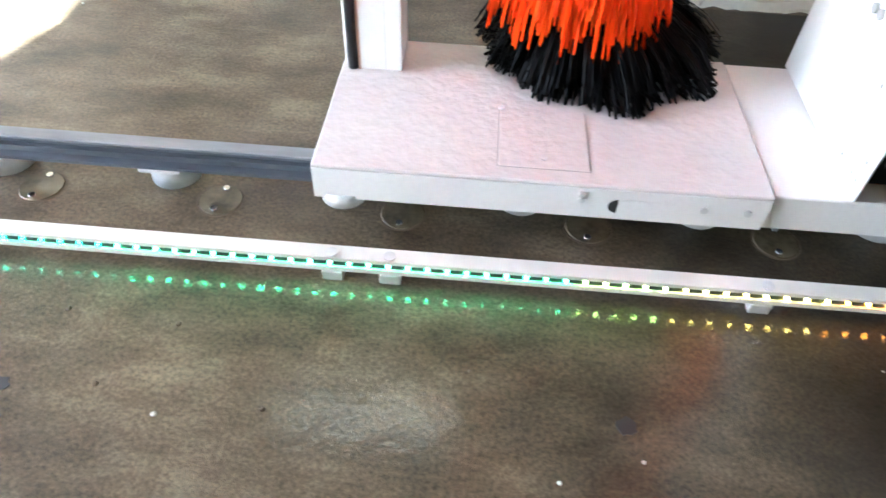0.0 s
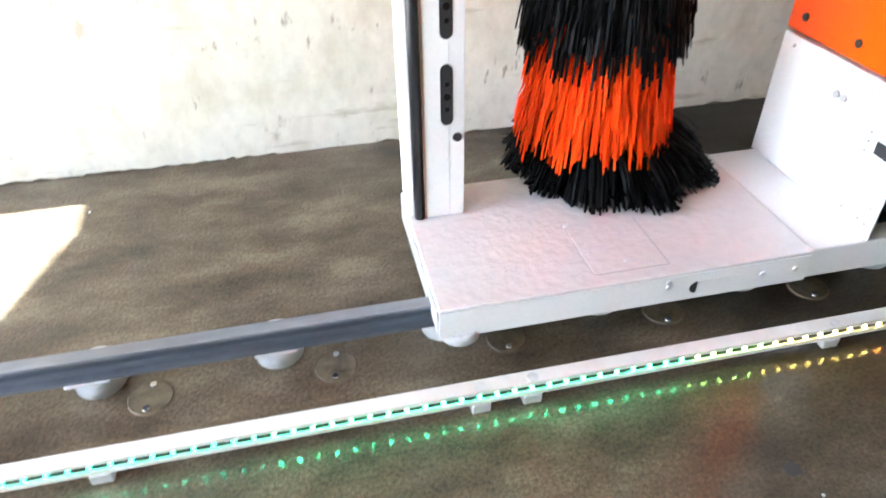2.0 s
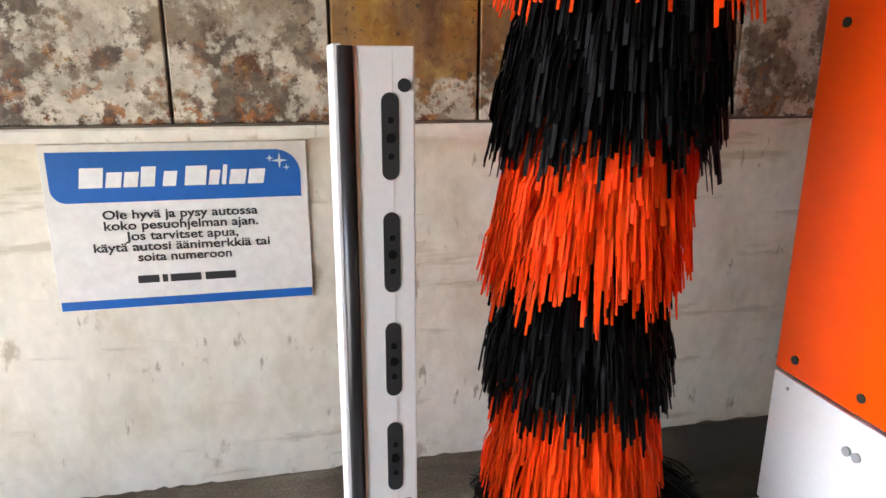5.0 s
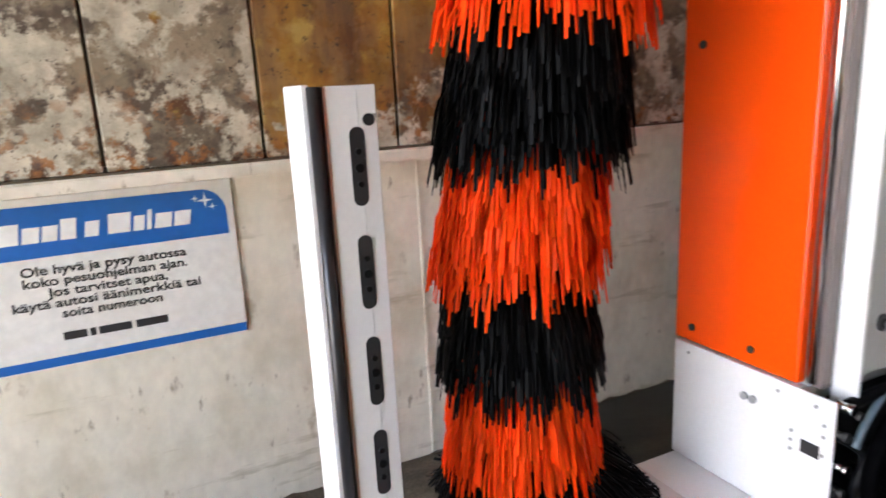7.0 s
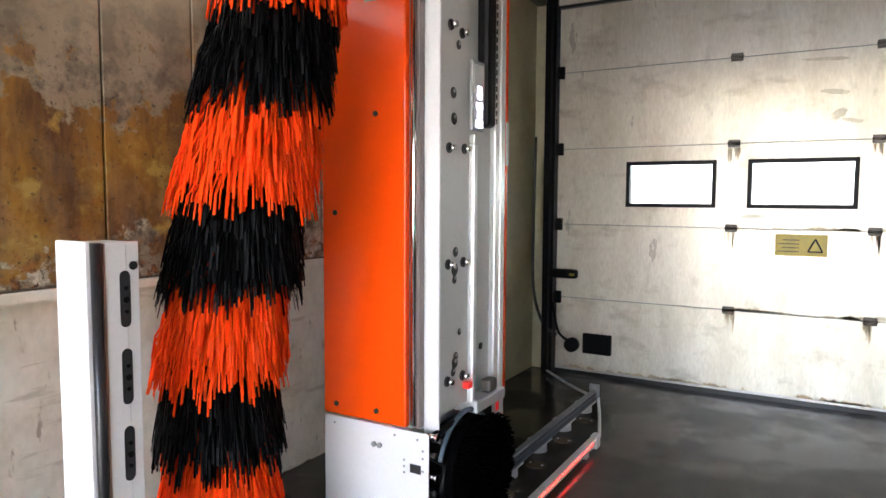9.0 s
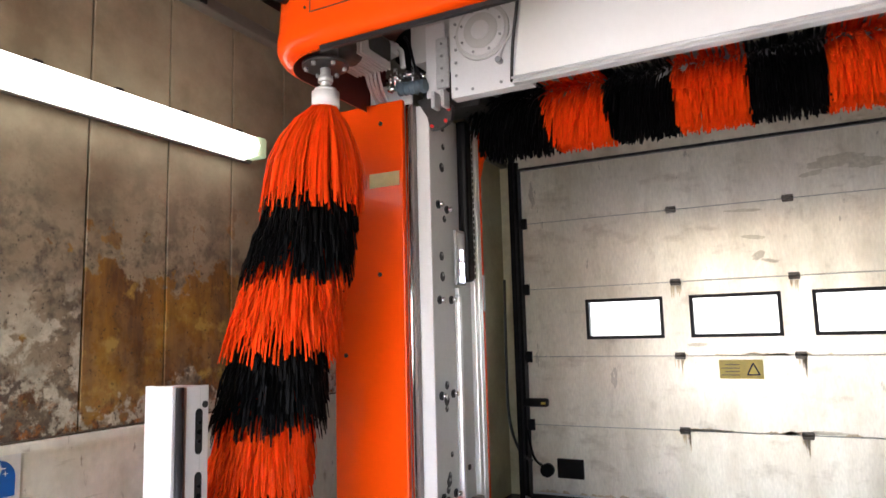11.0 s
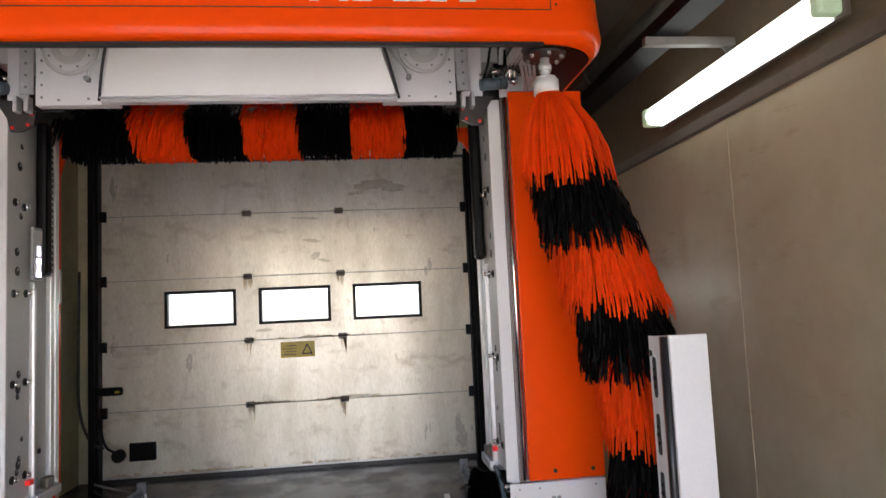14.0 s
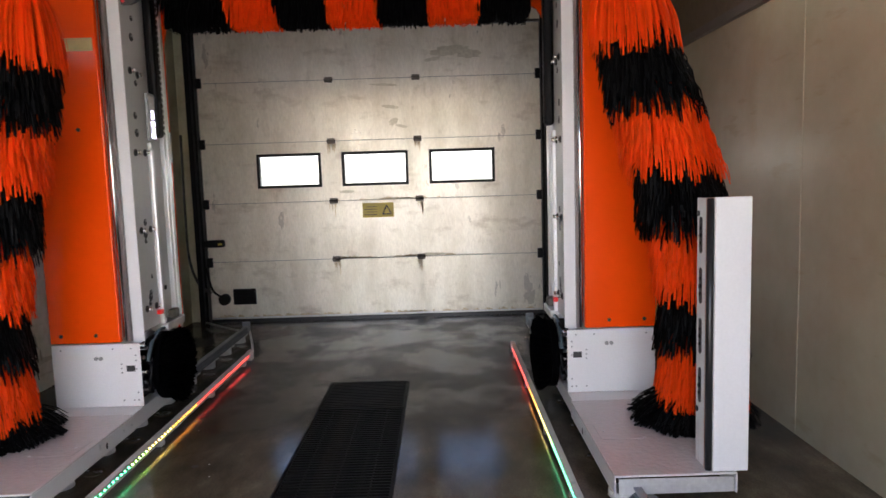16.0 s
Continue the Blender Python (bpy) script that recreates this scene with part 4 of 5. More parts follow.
    for k, (x, d, z, r) in enumerate(((0.80, 1.26, 0.53, 0.011), (0.83, 1.26, 0.505, 0.008), (0.79, 1.262, 0.46, 0.009), (0.80, 1.262, 0.37, 0.010), (0.79, 1.262, 0.31, 0.008), (0.81, 1.262, 0.26, 0.009))):
        bm = rod(bmesh.new(), (x, y(d), z), (x, y(d - 0.035), z), r, n=8)
        rod(bm, (x, y(d - 0.035), z), (x, y(d - 0.047), z), r * 1.4, n=6)
        part("fitting", bm, CHROME if k % 3 == 0 else DARK_METAL, base, "bright screwed fitting")

    # column
    col = portal_part("column", bx(0.80, 1.47, 1.33, 1.735, 0.546, 2.60), GREY_DARK, "grey steel column core")
    op = part("front_cover", bx(0.764, 0.796, 1.339, 1.747, 0.556, 2.625, bevel=0.008), ORANGE, col, "glossy orange cover panel")
    part("back_cover", bx(1.472, 1.505, 1.255, 1.747, 0.55, 2.625, bevel=0.008), ORANGE, col, "glossy orange cover panel")
    part("label_strip", bx(1.474, 1.502, 1.2530, 1.2548, 1.60, 1.80), WHITE, col, "white label strip on the cover's edge")
    part("rear_plate", bx(1.385, 1.495, 1.262, 1.338, 0.20, 0.545, bevel=0.004, seg=1), WHITE, base, "white rear plate with a red mark")
    part("red_mark", bx(1.41, 1.44, 1.2595, 1.2618, 0.46, 0.52), RED, base)
    part("side_cover", bx(0.80, 1.47, 1.737, 1.745, 0.556, 2.6), ORANGE, col)
    for d, z in ((1.68, 0.602), (1.478, 0.602), (1.68, 1.389), (1.478, 1.773), (1.462, 2.519), (1.68, 2.2)):
        part("screw", rod(bmesh.new(), (0.764, y(d), z), (0.760, y(d), z), 0.011, n=12), INK, op)
    part("seal", bx(0.80, 0.835, 1.30, 1.33, 0.55, 2.6), mat("brown_seal_strip", (0.21, 0.17, 0.16), 0.25, 0.2, spots=(0.10, 0.08, 0.075), amount=0.5, spot_scale=6, stretch=(1, 1, 0.1)), col)
    part("edge_profile", rod(bmesh.new(), (0.80, y(1.325), 0.56), (0.80, y(1.325), 2.6), 0.014, n=12), CHROME, col, "polished edge profile")
    part("white_angle", bx(0.842, 0.852, 1.236, 1.305, 0.49, 2.60, bevel=0.002, seg=1), WHITE, col, "white upright angle bar")
    part("side_plate", bx(0.852, 1.075, 1.236, 1.244, 0.60, 2.62), GREY_PAINT, col, "light grey plate with round holes and bolts")
    part("inner_wall", bx(0.852, 1.075, 1.25, 1.329, 0.6, 2.6), GREY_DARK, col)
    part("channel", bx(1.076, 1.325, 1.262, 1.329, 0.60, 2.60), GREY_PAINT, col, "light grey recessed channel")
    part("guide_rod", bx(1.082, 1.118, 1.212, 1.246, 0.58, 1.672, bevel=0.010), ALU, col, "bright aluminium guide rod")
    part("rod_cap", bx(1.088, 1.112, 1.216, 1.242, 1.673, 1.71, bevel=0.004), GALV, col)
    bm = bx(1.327, 1.372, 1.235, 1.329, 0.56, 2.62, bevel=0.006)
    box(bm, 1.3722, 1.385, y(1.25), y(1.329), 0.56, 2.62)
    box(bm, 1.3852, 1.43, y(1.235), y(1.329), 0.56, 2.62, bevel=0.006)
    part("guide_profile", bm, ALU, col, "bright grooved aluminium guide profile")
    part("end_seal", bx(1.432, 1.47, 1.262, 1.329, 0.56, 2.60), GREY_DARK, col)
    for x, d, z in ((1.15, 1.26, 1.45), (1.16, 1.26, 0.93), (1.24, 1.26, 0.80), (1.15, 1.26, 0.72)):
        part("clip", bx(x - 0.012, x + 0.012, d - 0.008, d + 0.0018, z - 0.014, z + 0.014, bevel=0.003, seg=1), INK, col)
    part("foot_casting", bx(1.08, 1.36, 1.19, 1.30, 0.548, 0.60, bevel=0.008), GALV, col, "pale metal foot casting")
    part("foot_casting", bx(1.21, 1.29, 1.195, 1.245, 0.602, 0.66, bevel=0.012), PIPE, col, "brown worn stop block")
    for x, z, r in ((0.945, 1.86, 0.022), (0.95, 1.76, 0.024), (0.97, 2.31, 0.024), (0.985, 2.52, 0.022), (0.985, 2.05, 0.018), (0.968, 1.235, 0.020), (0.962, 1.165, 0.026), (0.960, 1.125, 0.017),
                    (1.004, 0.906, 0.014), (0.975, 0.81, 0.018), (0.967, 0.785, 0.024), (0.955, 0.75, 0.018), (0.99, 2.42, 0.016)):
        hole = part("hole", rod(bmesh.new(), (x, y(1.2365), z), (x, y(1.2345), z), r, n=20), INK, col)
        part("bush", rod(bmesh.new(), (x + 0.2 * r, y(1.2345), z + 0.35 * r), (x + 0.2 * r, y(1.232), z + 0.35 * r), r * 0.35, n=10), GREY_DARK, hole)
    for x, z in ((0.910, 1.645), (1.034, 1.648), (0.919, 2.114), (1.01, 2.10), (0.905, 1.19), (1.03, 1.19), (0.903, 0.723), (1.03, 0.72)):
        bolt = part("bolt", rod(bmesh.new(), (x, y(1.2358), z), (x, y(1.230), z), 0.021, n=14), INK, col, "dark bolt with a bright nut")
        part("nut", rod(bmesh.new(), (x, y(1.230), z), (x, y(1.205), z), 0.012, n=6), CHROME, bolt)
    part("red_mark", bx(1.03, 1.065, 1.205, 1.232, 0.665, 0.69), RED, col)
    bm = bx(1.15, 1.235, 1.185, 1.245, 1.745, 2.6, bevel=0.02)
    chain = part("cable_chain", bm, BLACK, col, "black cable drag chain")
    link = mesh_of("link", B(-0.004, 0.004, -0.003, 0.003, -0.012, 0.012, bevel=0.002, seg=1), RUBBER)
    for k in range(24):
        ob = new("link", link)
        ob.parent, ob.matrix_parent_inverse = chain, Matrix()
        ob.location = (1.238, y(1.19), 1.775 + k * 0.034)
    if s > 0:
        disp = part("display", bx(1.03, 1.135, 1.195, 1.213, 1.72, 2.0, bevel=0.006), GREY_DARK, col, "lit upright display in a grey case")
        part("screen", bx(1.040, 1.125, 1.1935, 1.195, 1.735, 1.985), GREY_PAINT, disp, "pale glassy screen")
        for k, (a, b) in enumerate(((1.735, 1.765), (1.772, 1.80), (1.806, 1.835), (1.848, 1.90))):
            part("lit_segment", bx(1.058 + 0.010 * (k % 2), 1.112 - 0.008 * (k % 2), 1.1925, 1.1935, a, b), DISPLAY, disp)
        part("tape", bx(0.7615, 0.764, 1.36, 1.53, 2.20, 2.27), TAPE, op, "piece of buff tape")

    # sensor post at the platform's end
    off = 0.0 if s > 0 else 0.028
    def yp(d):
        return y(d + off)
    def bp(x0, x1, d0, d1, z0, z1, **k):
        return bx(x0, x1, d0 + off, d1 + off, z0, z1, **k)
    post = portal_part("sensor_post", bp(-0.322, -0.200, 1.600, 1.728, 0.182, 1.326, bevel=0.005), WHITE, "white upright sensor post")
    part("front_face", bp(-0.300, -0.198, 1.587, 1.600, 0.184, 1.328, bevel=0.003), WHITE, post)
    part("cover", bp(-0.340, -0.322, 1.608, 1.742 + 0.5 * off, 0.184, 1.332, bevel=0.004), WHITE, post, "white folded cover plate")
    part("edge_bead", rod(bmesh.new(), (-0.318, yp(1.596), 0.184), (-0.318, yp(1.596), 1.328), 0.014, n=14), RUBBER, post, "black rubber edge bead")
    part("trim_line", bp(-0.304, -0.299, 1.585, 1.600, 0.184, 1.326), COPPER, post)
    part("groove", bp(-0.2385, -0.2365, 1.5862, 1.5868, 0.19, 1.32), GALV, post)
    for z0, z1 in ((1.095, 1.250), (0.881, 1.036), (0.666, 0.820), (0.452, 0.607)):
        zc, h = (z0 + z1) / 2, z1 - z0
        sl = part("slot", prism(bmesh.new(), slot_outline(-0.243, zc, 0.031, h), "y", yp(1.5866), yp(1.5852)), INK, post, "black sensor slot")
        for k, q in ((0.030, 0.006), (-0.002, 0.009), (-0.034, 0.006)):
            part("sensor", rod(bmesh.new(), (-0.243, yp(1.5852), zc + k), (-0.243, yp(1.580), zc + k), q, n=12), BLACK, sl)
    for z in (1.262, 0.417):
        part("plug", rod(bmesh.new(), (-0.217, yp(1.587), z), (-0.217, yp(1.583), z), 0.012, n=16), INK, post)

    # head of the column: drive parts under the cowl
    head = portal_part("drive_head", bx(0.98, 1.15, 1.02, 1.34, 2.602, 2.95, bevel=0.01), DARK_METAL, "bare metal drive head with hoses and fittings")
    part("drum", rod(bmesh.new(), (0.82, y(1.31), 2.90), (0.96, y(1.31), 2.90), 0.105, n=30), BLACK, head, "black round drum")
    part("back_plate", bx(0.765, 0.775, 1.10, 1.20, 2.60, 2.96, bevel=0.002, seg=1), WHITE, head, "white upright plate")
    angle = part("angle_plate", bx(0.715, 0.728, 1.055, 1.122, 2.615, 2.86, bevel=0.003, seg=1), GALV, head, "grey angle plate with rivets")
    for z in (2.65, 2.71, 2.77, 2.83):
        part("rivet", rod(bmesh.new(), (0.715, y(1.09), z), (0.711, y(1.09), z), 0.007, n=8), GREY_DARK, angle)
    bm = rod(bmesh.new(), (0.715, y(1.435), 2.845), (0.715, y(1.345), 2.862), 0.036, 0.040, n=20)
    rod(bm, (0.715, y(1.345), 2.862), (0.715, y(1.325), 2.866), 0.030, 0.022, n=16)
    hose(bm, [(0.715, y(1.33), 2.86), (0.71, y(1.305), 2.84), (0.71, y(1.30), 2.80), (0.71, y(1.295), 2.755)], 0.013)
    part("valve", bm, WHITE, head, "white plastic valve with an elbow")
    for x, d, z, dd, dz, r in ((0.72, 1.37, 2.74, 0.0, -0.06, 0.010), (0.72, 1.345, 2.76, 0.0, -0.09, 0.013), (0.72, 1.318, 2.73, 0.0, -0.07, 0.009), (0.72, 1.40, 2.71, -0.10, 0.0, 0.008),
                               (0.71, 1.29, 2.72, -0.05, -0.01, 0.012), (0.71, 1.38, 2.66, -0.04, 0.0, 0.014), (0.74, 1.26, 2.76, 0.0, -0.10, 0.007), (0.73, 1.23, 2.70, -0.05, 0.0, 0.009)):
        bm = rod(bmesh.new(), (x, y(d), z), (x, y(d + dd), z + dz), r, n=10)
        rod(bm, (x, y(d + 0.35 * dd), z + 0.35 * dz), (x, y(d + 0.55 * dd), z + 0.55 * dz), r * 1.55, n=6)
        part("fitting", bm, CHROME, head, "bright threaded fitting")
    bm = rod(bmesh.new(), (0.72, y(1.18), 2.645), (0.72, y(1.325), 2.655), 0.031, n=20)
    for k in range(5):
        rod(bm, (0.72, y(1.195 + 0.03 * k), 2.646 + 0.002 * k), (0.72, y(1.202 + 0.03 * k), 2.6465 + 0.002 * k), 0.0335, n=20)
    part("bellows", bm, BLUE_GREY, head, "blue-grey bellows")
    arm = [(y(1.26), 2.60), (y(1.15), 2.62), (y(1.07), 2.545), (y(1.08), 2.475), (y(1.14), 2.445), (y(1.19), 2.445), (y(1.205), 2.51)]
    lever = part("arm", prism(bmesh.new(), arm, "x", 0.775, 0.80), DARK_METAL, head, "dark slanting metal arm")
    for d, z in ((1.178, 2.462), (1.105, 2.476), (1.088, 2.53)):
        part("red_lamp", rod(bmesh.new(), (0.775, y(d), z), (0.764, y(d), z), 0.008, n=10), RED, lever, "small red pilot lamp")
    for d in (1.135, 1.085):
        part("clevis", bx(0.70, 0.76, d - 0.010, d + 0.010, 2.525, 2.605, bevel=0.004), GALV, head)
    part("top_plate", bx(0.80, 0.81, 1.30, 1.62, 2.602, 2.72, bevel=0.002, seg=1), GREY_PAINT, head, "pale plate above the orange cover")
    motor = part("brush_motor", bx(0.42, 0.62, 1.30, 1.50, 2.74, 2.86, bevel=0.02), DARK_METAL, head, "finned motor beside the side brush")
    fin = mesh_of("fin", B(-0.02, 0.22, -0.0045, 0.0045, -0.055, 0.09, bevel=0.0015, seg=1), GREY_PAINT)
    for k in range(10):
        ob = new("fin", fin)
        ob.parent, ob.location = motor, (0.392, y(1.310 + 0.020 * k), 2.765)
        ob.matrix_parent_inverse = motor.matrix_world.inverted()
    part("gear_neck", rod(rod(bmesh.new(), (0.225, y(1.39), 2.64), (0.225, y(1.39), 2.72), 0.055, n=20), (0.225, y(1.39), 2.72), (0.42, y(1.39), 2.74), 0.06, n=20), DARK_METAL, motor)
    for k in range(4):
        bm = hose(bmesh.new(), [(0.60, y(1.37 + 0.022 * k), 2.76), (0.64, y(1.39 + 0.022 * k), 2.71), (0.72, y(1.42 + 0.020 * k), 2.665), (0.79, y(1.44 + 0.020 * k), 2.645), (0.84, y(1.45 + 0.020 * k), 2.595)], 0.0085)
        part("hose", bm, GALV, head, "grey braided hose")
    part("hose", hose(bmesh.new(), [(0.70, y(1.28), 2.90), (0.68, y(1.24), 2.84), (0.69, y(1.22), 2.74), (0.73, y(1.20), 2.68)], 0.007), BLACK, head)
    # gear box beside the middle beam
    gear = portal_part("gear_plate", bx(0.724, 0.79, 0.66, 1.05, 2.558, 2.98, bevel=0.004), WHITE, "white gear box plate with rivets")
    for r, t, m in ((0.135, 0.006, GREY_PAINT), (0.118, 0.016, WHITE), (0.085, 0.022, GREY_PAINT), (0.045, 0.028, WHITE)):
        part("cover_ring", rod(bmesh.new(), (0.724, y(0.885), 2.845), (0.724 - t, y(0.885), 2.845), r, r * 0.97, n=40), m, gear)
    for k in range(8):
        q = 2 * math.pi * (k + 0.5) / 8
        part("screw", rod(bmesh.new(), (0.708, y(0.885 + 0.102 * math.cos(q)), 2.845 + 0.102 * math.sin(q)), (0.703, y(0.885 + 0.102 * math.cos(q)), 2.845 + 0.102 * math.sin(q)), 0.006, n=8), GREY_DARK, gear)
    for d, z in [(1.02, 2.60 + 0.062 * k) for k in range(6)] + [(0.80, 2.59), (0.70, 2.66), (0.69, 2.72), (0.94, 2.585)]:
        part("rivet", rod(bmesh.new(), (0.724, y(d), z), (0.720, y(d), z), 0.007, n=8), GREY_DARK, gear)
    part("cable", hose(bmesh.new(), [(0.70, y(0.80), 2.695), (0.69, y(0.775), 2.74), (0.685, y(0.72), 2.80), (0.66, y(0.69), 2.87), (0.62, y(0.67), 2.96)], 0.007), GREY_PAINT, gear, "thin grey cable")
    part("cable_gland", rod(bmesh.new(), (0.724, y(0.80), 2.685), (0.69, y(0.80), 2.685), 0.014, n=12), GREY_DARK, gear)
    part("edge_gap", hose(bmesh.new(), [(0.708, y(0.745), 2.575), (0.62, y(0.698), 2.72), (0.53, y(0.622), 2.94)], 0.007), INK, gear, "dark gap beside the beam")
    # inward bracket of the rear cover
    bm = prism(bmesh.new(), [(y(1.254), 2.62), (y(1.00), 2.62), (y(1.00), 2.565), (y(1.12), 2.555), (y(1.19), 2.52), (y(1.235), 2.45), (y(1.254), 2.36)], "x", 1.475, 1.50)
    part("rear_bracket", bm, ORANGE, col, "curved orange bracket of the rear cover")


for s in (1, -1):
    portal_side(s)
side_brush(1), side_brush(-1)

# middle beam, top brush
bm = bmesh.new()
prism(bm, [(CY + 0.735, 2.575), (CY - 0.735, 2.575), (CY - 0.60, 2.95), (CY + 0.60, 2.95)], "x", 0.705, 0.72)
for v in bm.verts:
    v.co.x -= (v.co.z - 2.575) * 0.5
beam = portal_part("beam_panel", bm, mat("bright_white_panel", (0.86, 0.86, 0.83), 0.22, grain=0.01, coat=0.5), "bright white trapezoid beam panel")
part("lip", B(0.69, 0.74, CY - 0.735, CY + 0.735, 2.560, 2.574, bevel=0.003, seg=1), ALU, beam)
part("bead", rod(bmesh.new(), (0.684, CY - 0.735, 2.582), (0.684, CY + 0.735, 2.582), 0.006, n=10), ALU, beam)
portal_part("cross_beam", B(0.80, 1.0, CY - 1.3, CY + 1.3, 2.80, 3.0), GREY_PAINT)
TOPX, TOPZ = 1.30, 2.70
tb = thing("top_brush", (TOPX, CY, 2.4), "horizontal wash brush with orange and black bristle bands", "brush")
part("shaft", rod(bmesh.new(), (TOPX, CY - 1.24, TOPZ), (TOPX, CY + 1.24, TOPZ), 0.06, n=24), GREY_DARK, tb)
edges = [1.0, 0.605, 0.308, 0.0, -0.314, -0.618, -0.929, -1.25]
rng = np.random.default_rng(3)
for i, (a, b) in enumerate(zip(edges, edges[1:])):
    n = int(2600 * abs(a - b))
    yy = rng.uniform(b, a, n)
    ang = rng.uniform(-0.25, math.pi + 0.25, n)
    rr = rng.uniform(0.25, 0.30, n)
    r0 = np.stack([TOPX + 0.06 * np.cos(ang), yy, TOPZ - 0.06 * np.sin(ang)], 1)
    droop = 0.05
    r1 = np.stack([TOPX + rr * np.cos(ang) * 0.9, yy + rng.normal(0, 0.006, n), np.maximum(TOPZ - 0.295 + rng.uniform(0, 0.012, n), TOPZ - rr * np.sin(ang) - droop)], 1)
    bristles("bristle_band", r0, r1, 0.010, 0.0022, BRISTLE_B if i % 2 == 0 else BRISTLE_O, tb, bend=1.3, label="black bristle band" if i % 2 == 0 else "orange bristle band")


# cowl: one orange shell, round at both ends, open below
CC = -0.172                     # middle of the cowl


def cowl():
    half, depth, r = 1.625, 0.95, 0.24
    plan = [(depth, -half)]
    plan += [(r - r * math.cos(a) + 0.0, -half + r - r * math.sin(a)) for a in [math.pi / 2 - math.pi / 2 * k / 10 for k in range(11)]]
    plan = [(x, d) for x, d in plan]
    plan += [(-0.012 * math.cos(d / 1.4 * math.pi / 2), d) for d in [-1.2 + 0.2 * k for k in range(13)]]
    plan += [(x, -d) for x, d in plan[11::-1]]
    levels = [(2.590, 0.050), (2.597, 0.034), (2.610, 0.018), (2.628, 0.007), (2.650, 0.001), (2.672, 0.0), (2.700, 0.002), (2.726, 0.006), (2.97, 0.018), (3.03, 0.040), (3.06, 0.085), (3.075, 0.16)]
    bm = bmesh.new()
    rings = []
    for z, inset in levels:
        ring = []
        for x, d in plan:
            k = 1 - inset / half
            mid = 0.016 * (1 - (d / half) ** 2) if z < 2.61 else 0
            ring.append(bm.verts.new((min(x, depth) + inset * (1 - x / depth), CC + d * k, z + mid)))
        rings.append(ring)
    for a, b in zip(rings, rings[1:]):
        for i in range(len(plan) - 1):
            bm.faces.new((a[i], a[i + 1], b[i + 1], b[i])).smooth = True
    bm.faces.new(rings[-1])
    # inner skin gives the shell its thickness; its shade is in the maroon colour
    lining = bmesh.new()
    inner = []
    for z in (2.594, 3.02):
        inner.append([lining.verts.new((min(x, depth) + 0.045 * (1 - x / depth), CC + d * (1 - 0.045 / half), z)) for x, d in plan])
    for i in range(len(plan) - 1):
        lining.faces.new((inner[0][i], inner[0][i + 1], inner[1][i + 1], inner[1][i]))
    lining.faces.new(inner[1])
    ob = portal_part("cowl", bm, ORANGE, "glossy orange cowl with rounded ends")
    part("inner_skin", lining, DARK_MAROON, ob, "inside of the cowl, its shade put in as dark maroon")
    part("gasket", B(0.02, 0.04, CC - 1.30, CC + 1.30, 2.580, 2.598), RUBBER, ob)
    bm = bmesh.new()
    for z in (2.735, 2.965):
        hose(bm, [((-0.007 if z < 2.8 else 0.005) + 0.012 * (1 - math.cos(d / 1.4 * math.pi / 2)), CC + d, z) for d in (-1.335, -0.9, -0.45, 0, 0.45, 0.9, 1.335)], 0.0022, n=6)
    for d in (-1.335, 1.335):
        rod(bm, (0.004, CC + d, 2.735), (0.016, CC + d, 2.965), 0.0022, n=6)
    part("panel_joint", bm, INK, ob)
    for s in (1, -1):
        bm = rod(bmesh.new(), (0.02, CC + s * 1.47, 2.83), (-0.035, CC + s * 1.47, 2.82), 0.020, n=12)
        rod(bm, (-0.03, CC + s * 1.47, 2.82), (-0.05, CC + s * 1.50, 2.845), 0.010, n=8)
        part("nozzle", bm, BLACK, ob, "small black spray nozzle")
        part("nozzle", rod(bmesh.new(), (0.06, CC + s * 1.46, 3.03), (0.0, CC + s * 1.42, 2.965), 0.008, n=8), GALV, ob)
    for d in (-1.36, 1.36):
        for z in (2.76, 2.90):
            part("screw", rod(bmesh.new(), (0.02, CC + d, z), (0.004, CC + d, z), 0.006, n=8), INK, ob)
    return ob


shell = cowl()
UP = Matrix(((0, 0, -1, 0), (-1, 0, 0, 0), (0, 1, 0, 0), (0, 0, 0, 1)))   # writing that faces -x and reads along -y


def on_cowl(y, z, lift=0.0):
    return Matrix.Translation((-0.009 + (z - 2.72) * 0.05 - lift, y, z)) @ UP


write_on("writing", text_mesh("CAR", 0.155, shear=0.28, outline=0.0042, bold=0.009, width=0.54), PRINT, shell, on_cowl(0.205, 2.783), "white outlined letters")
write_on("writing", text_mesh("WASH", 0.155, shear=0.28, outline=0.0042, bold=0.009, width=0.785), PRINT, shell, on_cowl(-0.428, 2.776), "white outlined letters")
# the maker's mark: plain white rounded shapes, drawn as rims
bm = bmesh.new()
yy = 0.925
for w, h in ((0.135, 0.150), (0.095, 0.165), (0.070, 0.105), (0.042, 0.150), (0.085, 0.105), (0.125, 0.150)):
    ring = []
    for k in range(21):
        a = 2 * math.pi * k / 20
        c, e = math.cos(a), math.sin(a)
        u = w / 2 + w / 2 * math.copysign(abs(c) ** 0.6, c)
        q = h / 2 + h / 2 * math.copysign(abs(e) ** 0.6, e)
        ring.append((-0.003 + (0.07 + q) * 0.05, yy - u - 0.02 * q, 2.785 + q))
    for p, q in zip(ring, ring[1:]):
        rod(bm, p, q, 0.0062, n=6)
    yy -= w + 0.002
part("mark_shape", bm, PRINT, shell, "white outlined maker's mark as plain shapes")
for k in range(6):
    part("mark_shape", B(0.018, 0.024, -1.04 - 0.07 * k, -1.04 - 0.07 * k - 0.055, 2.985, 3.018), PRINT, shell)


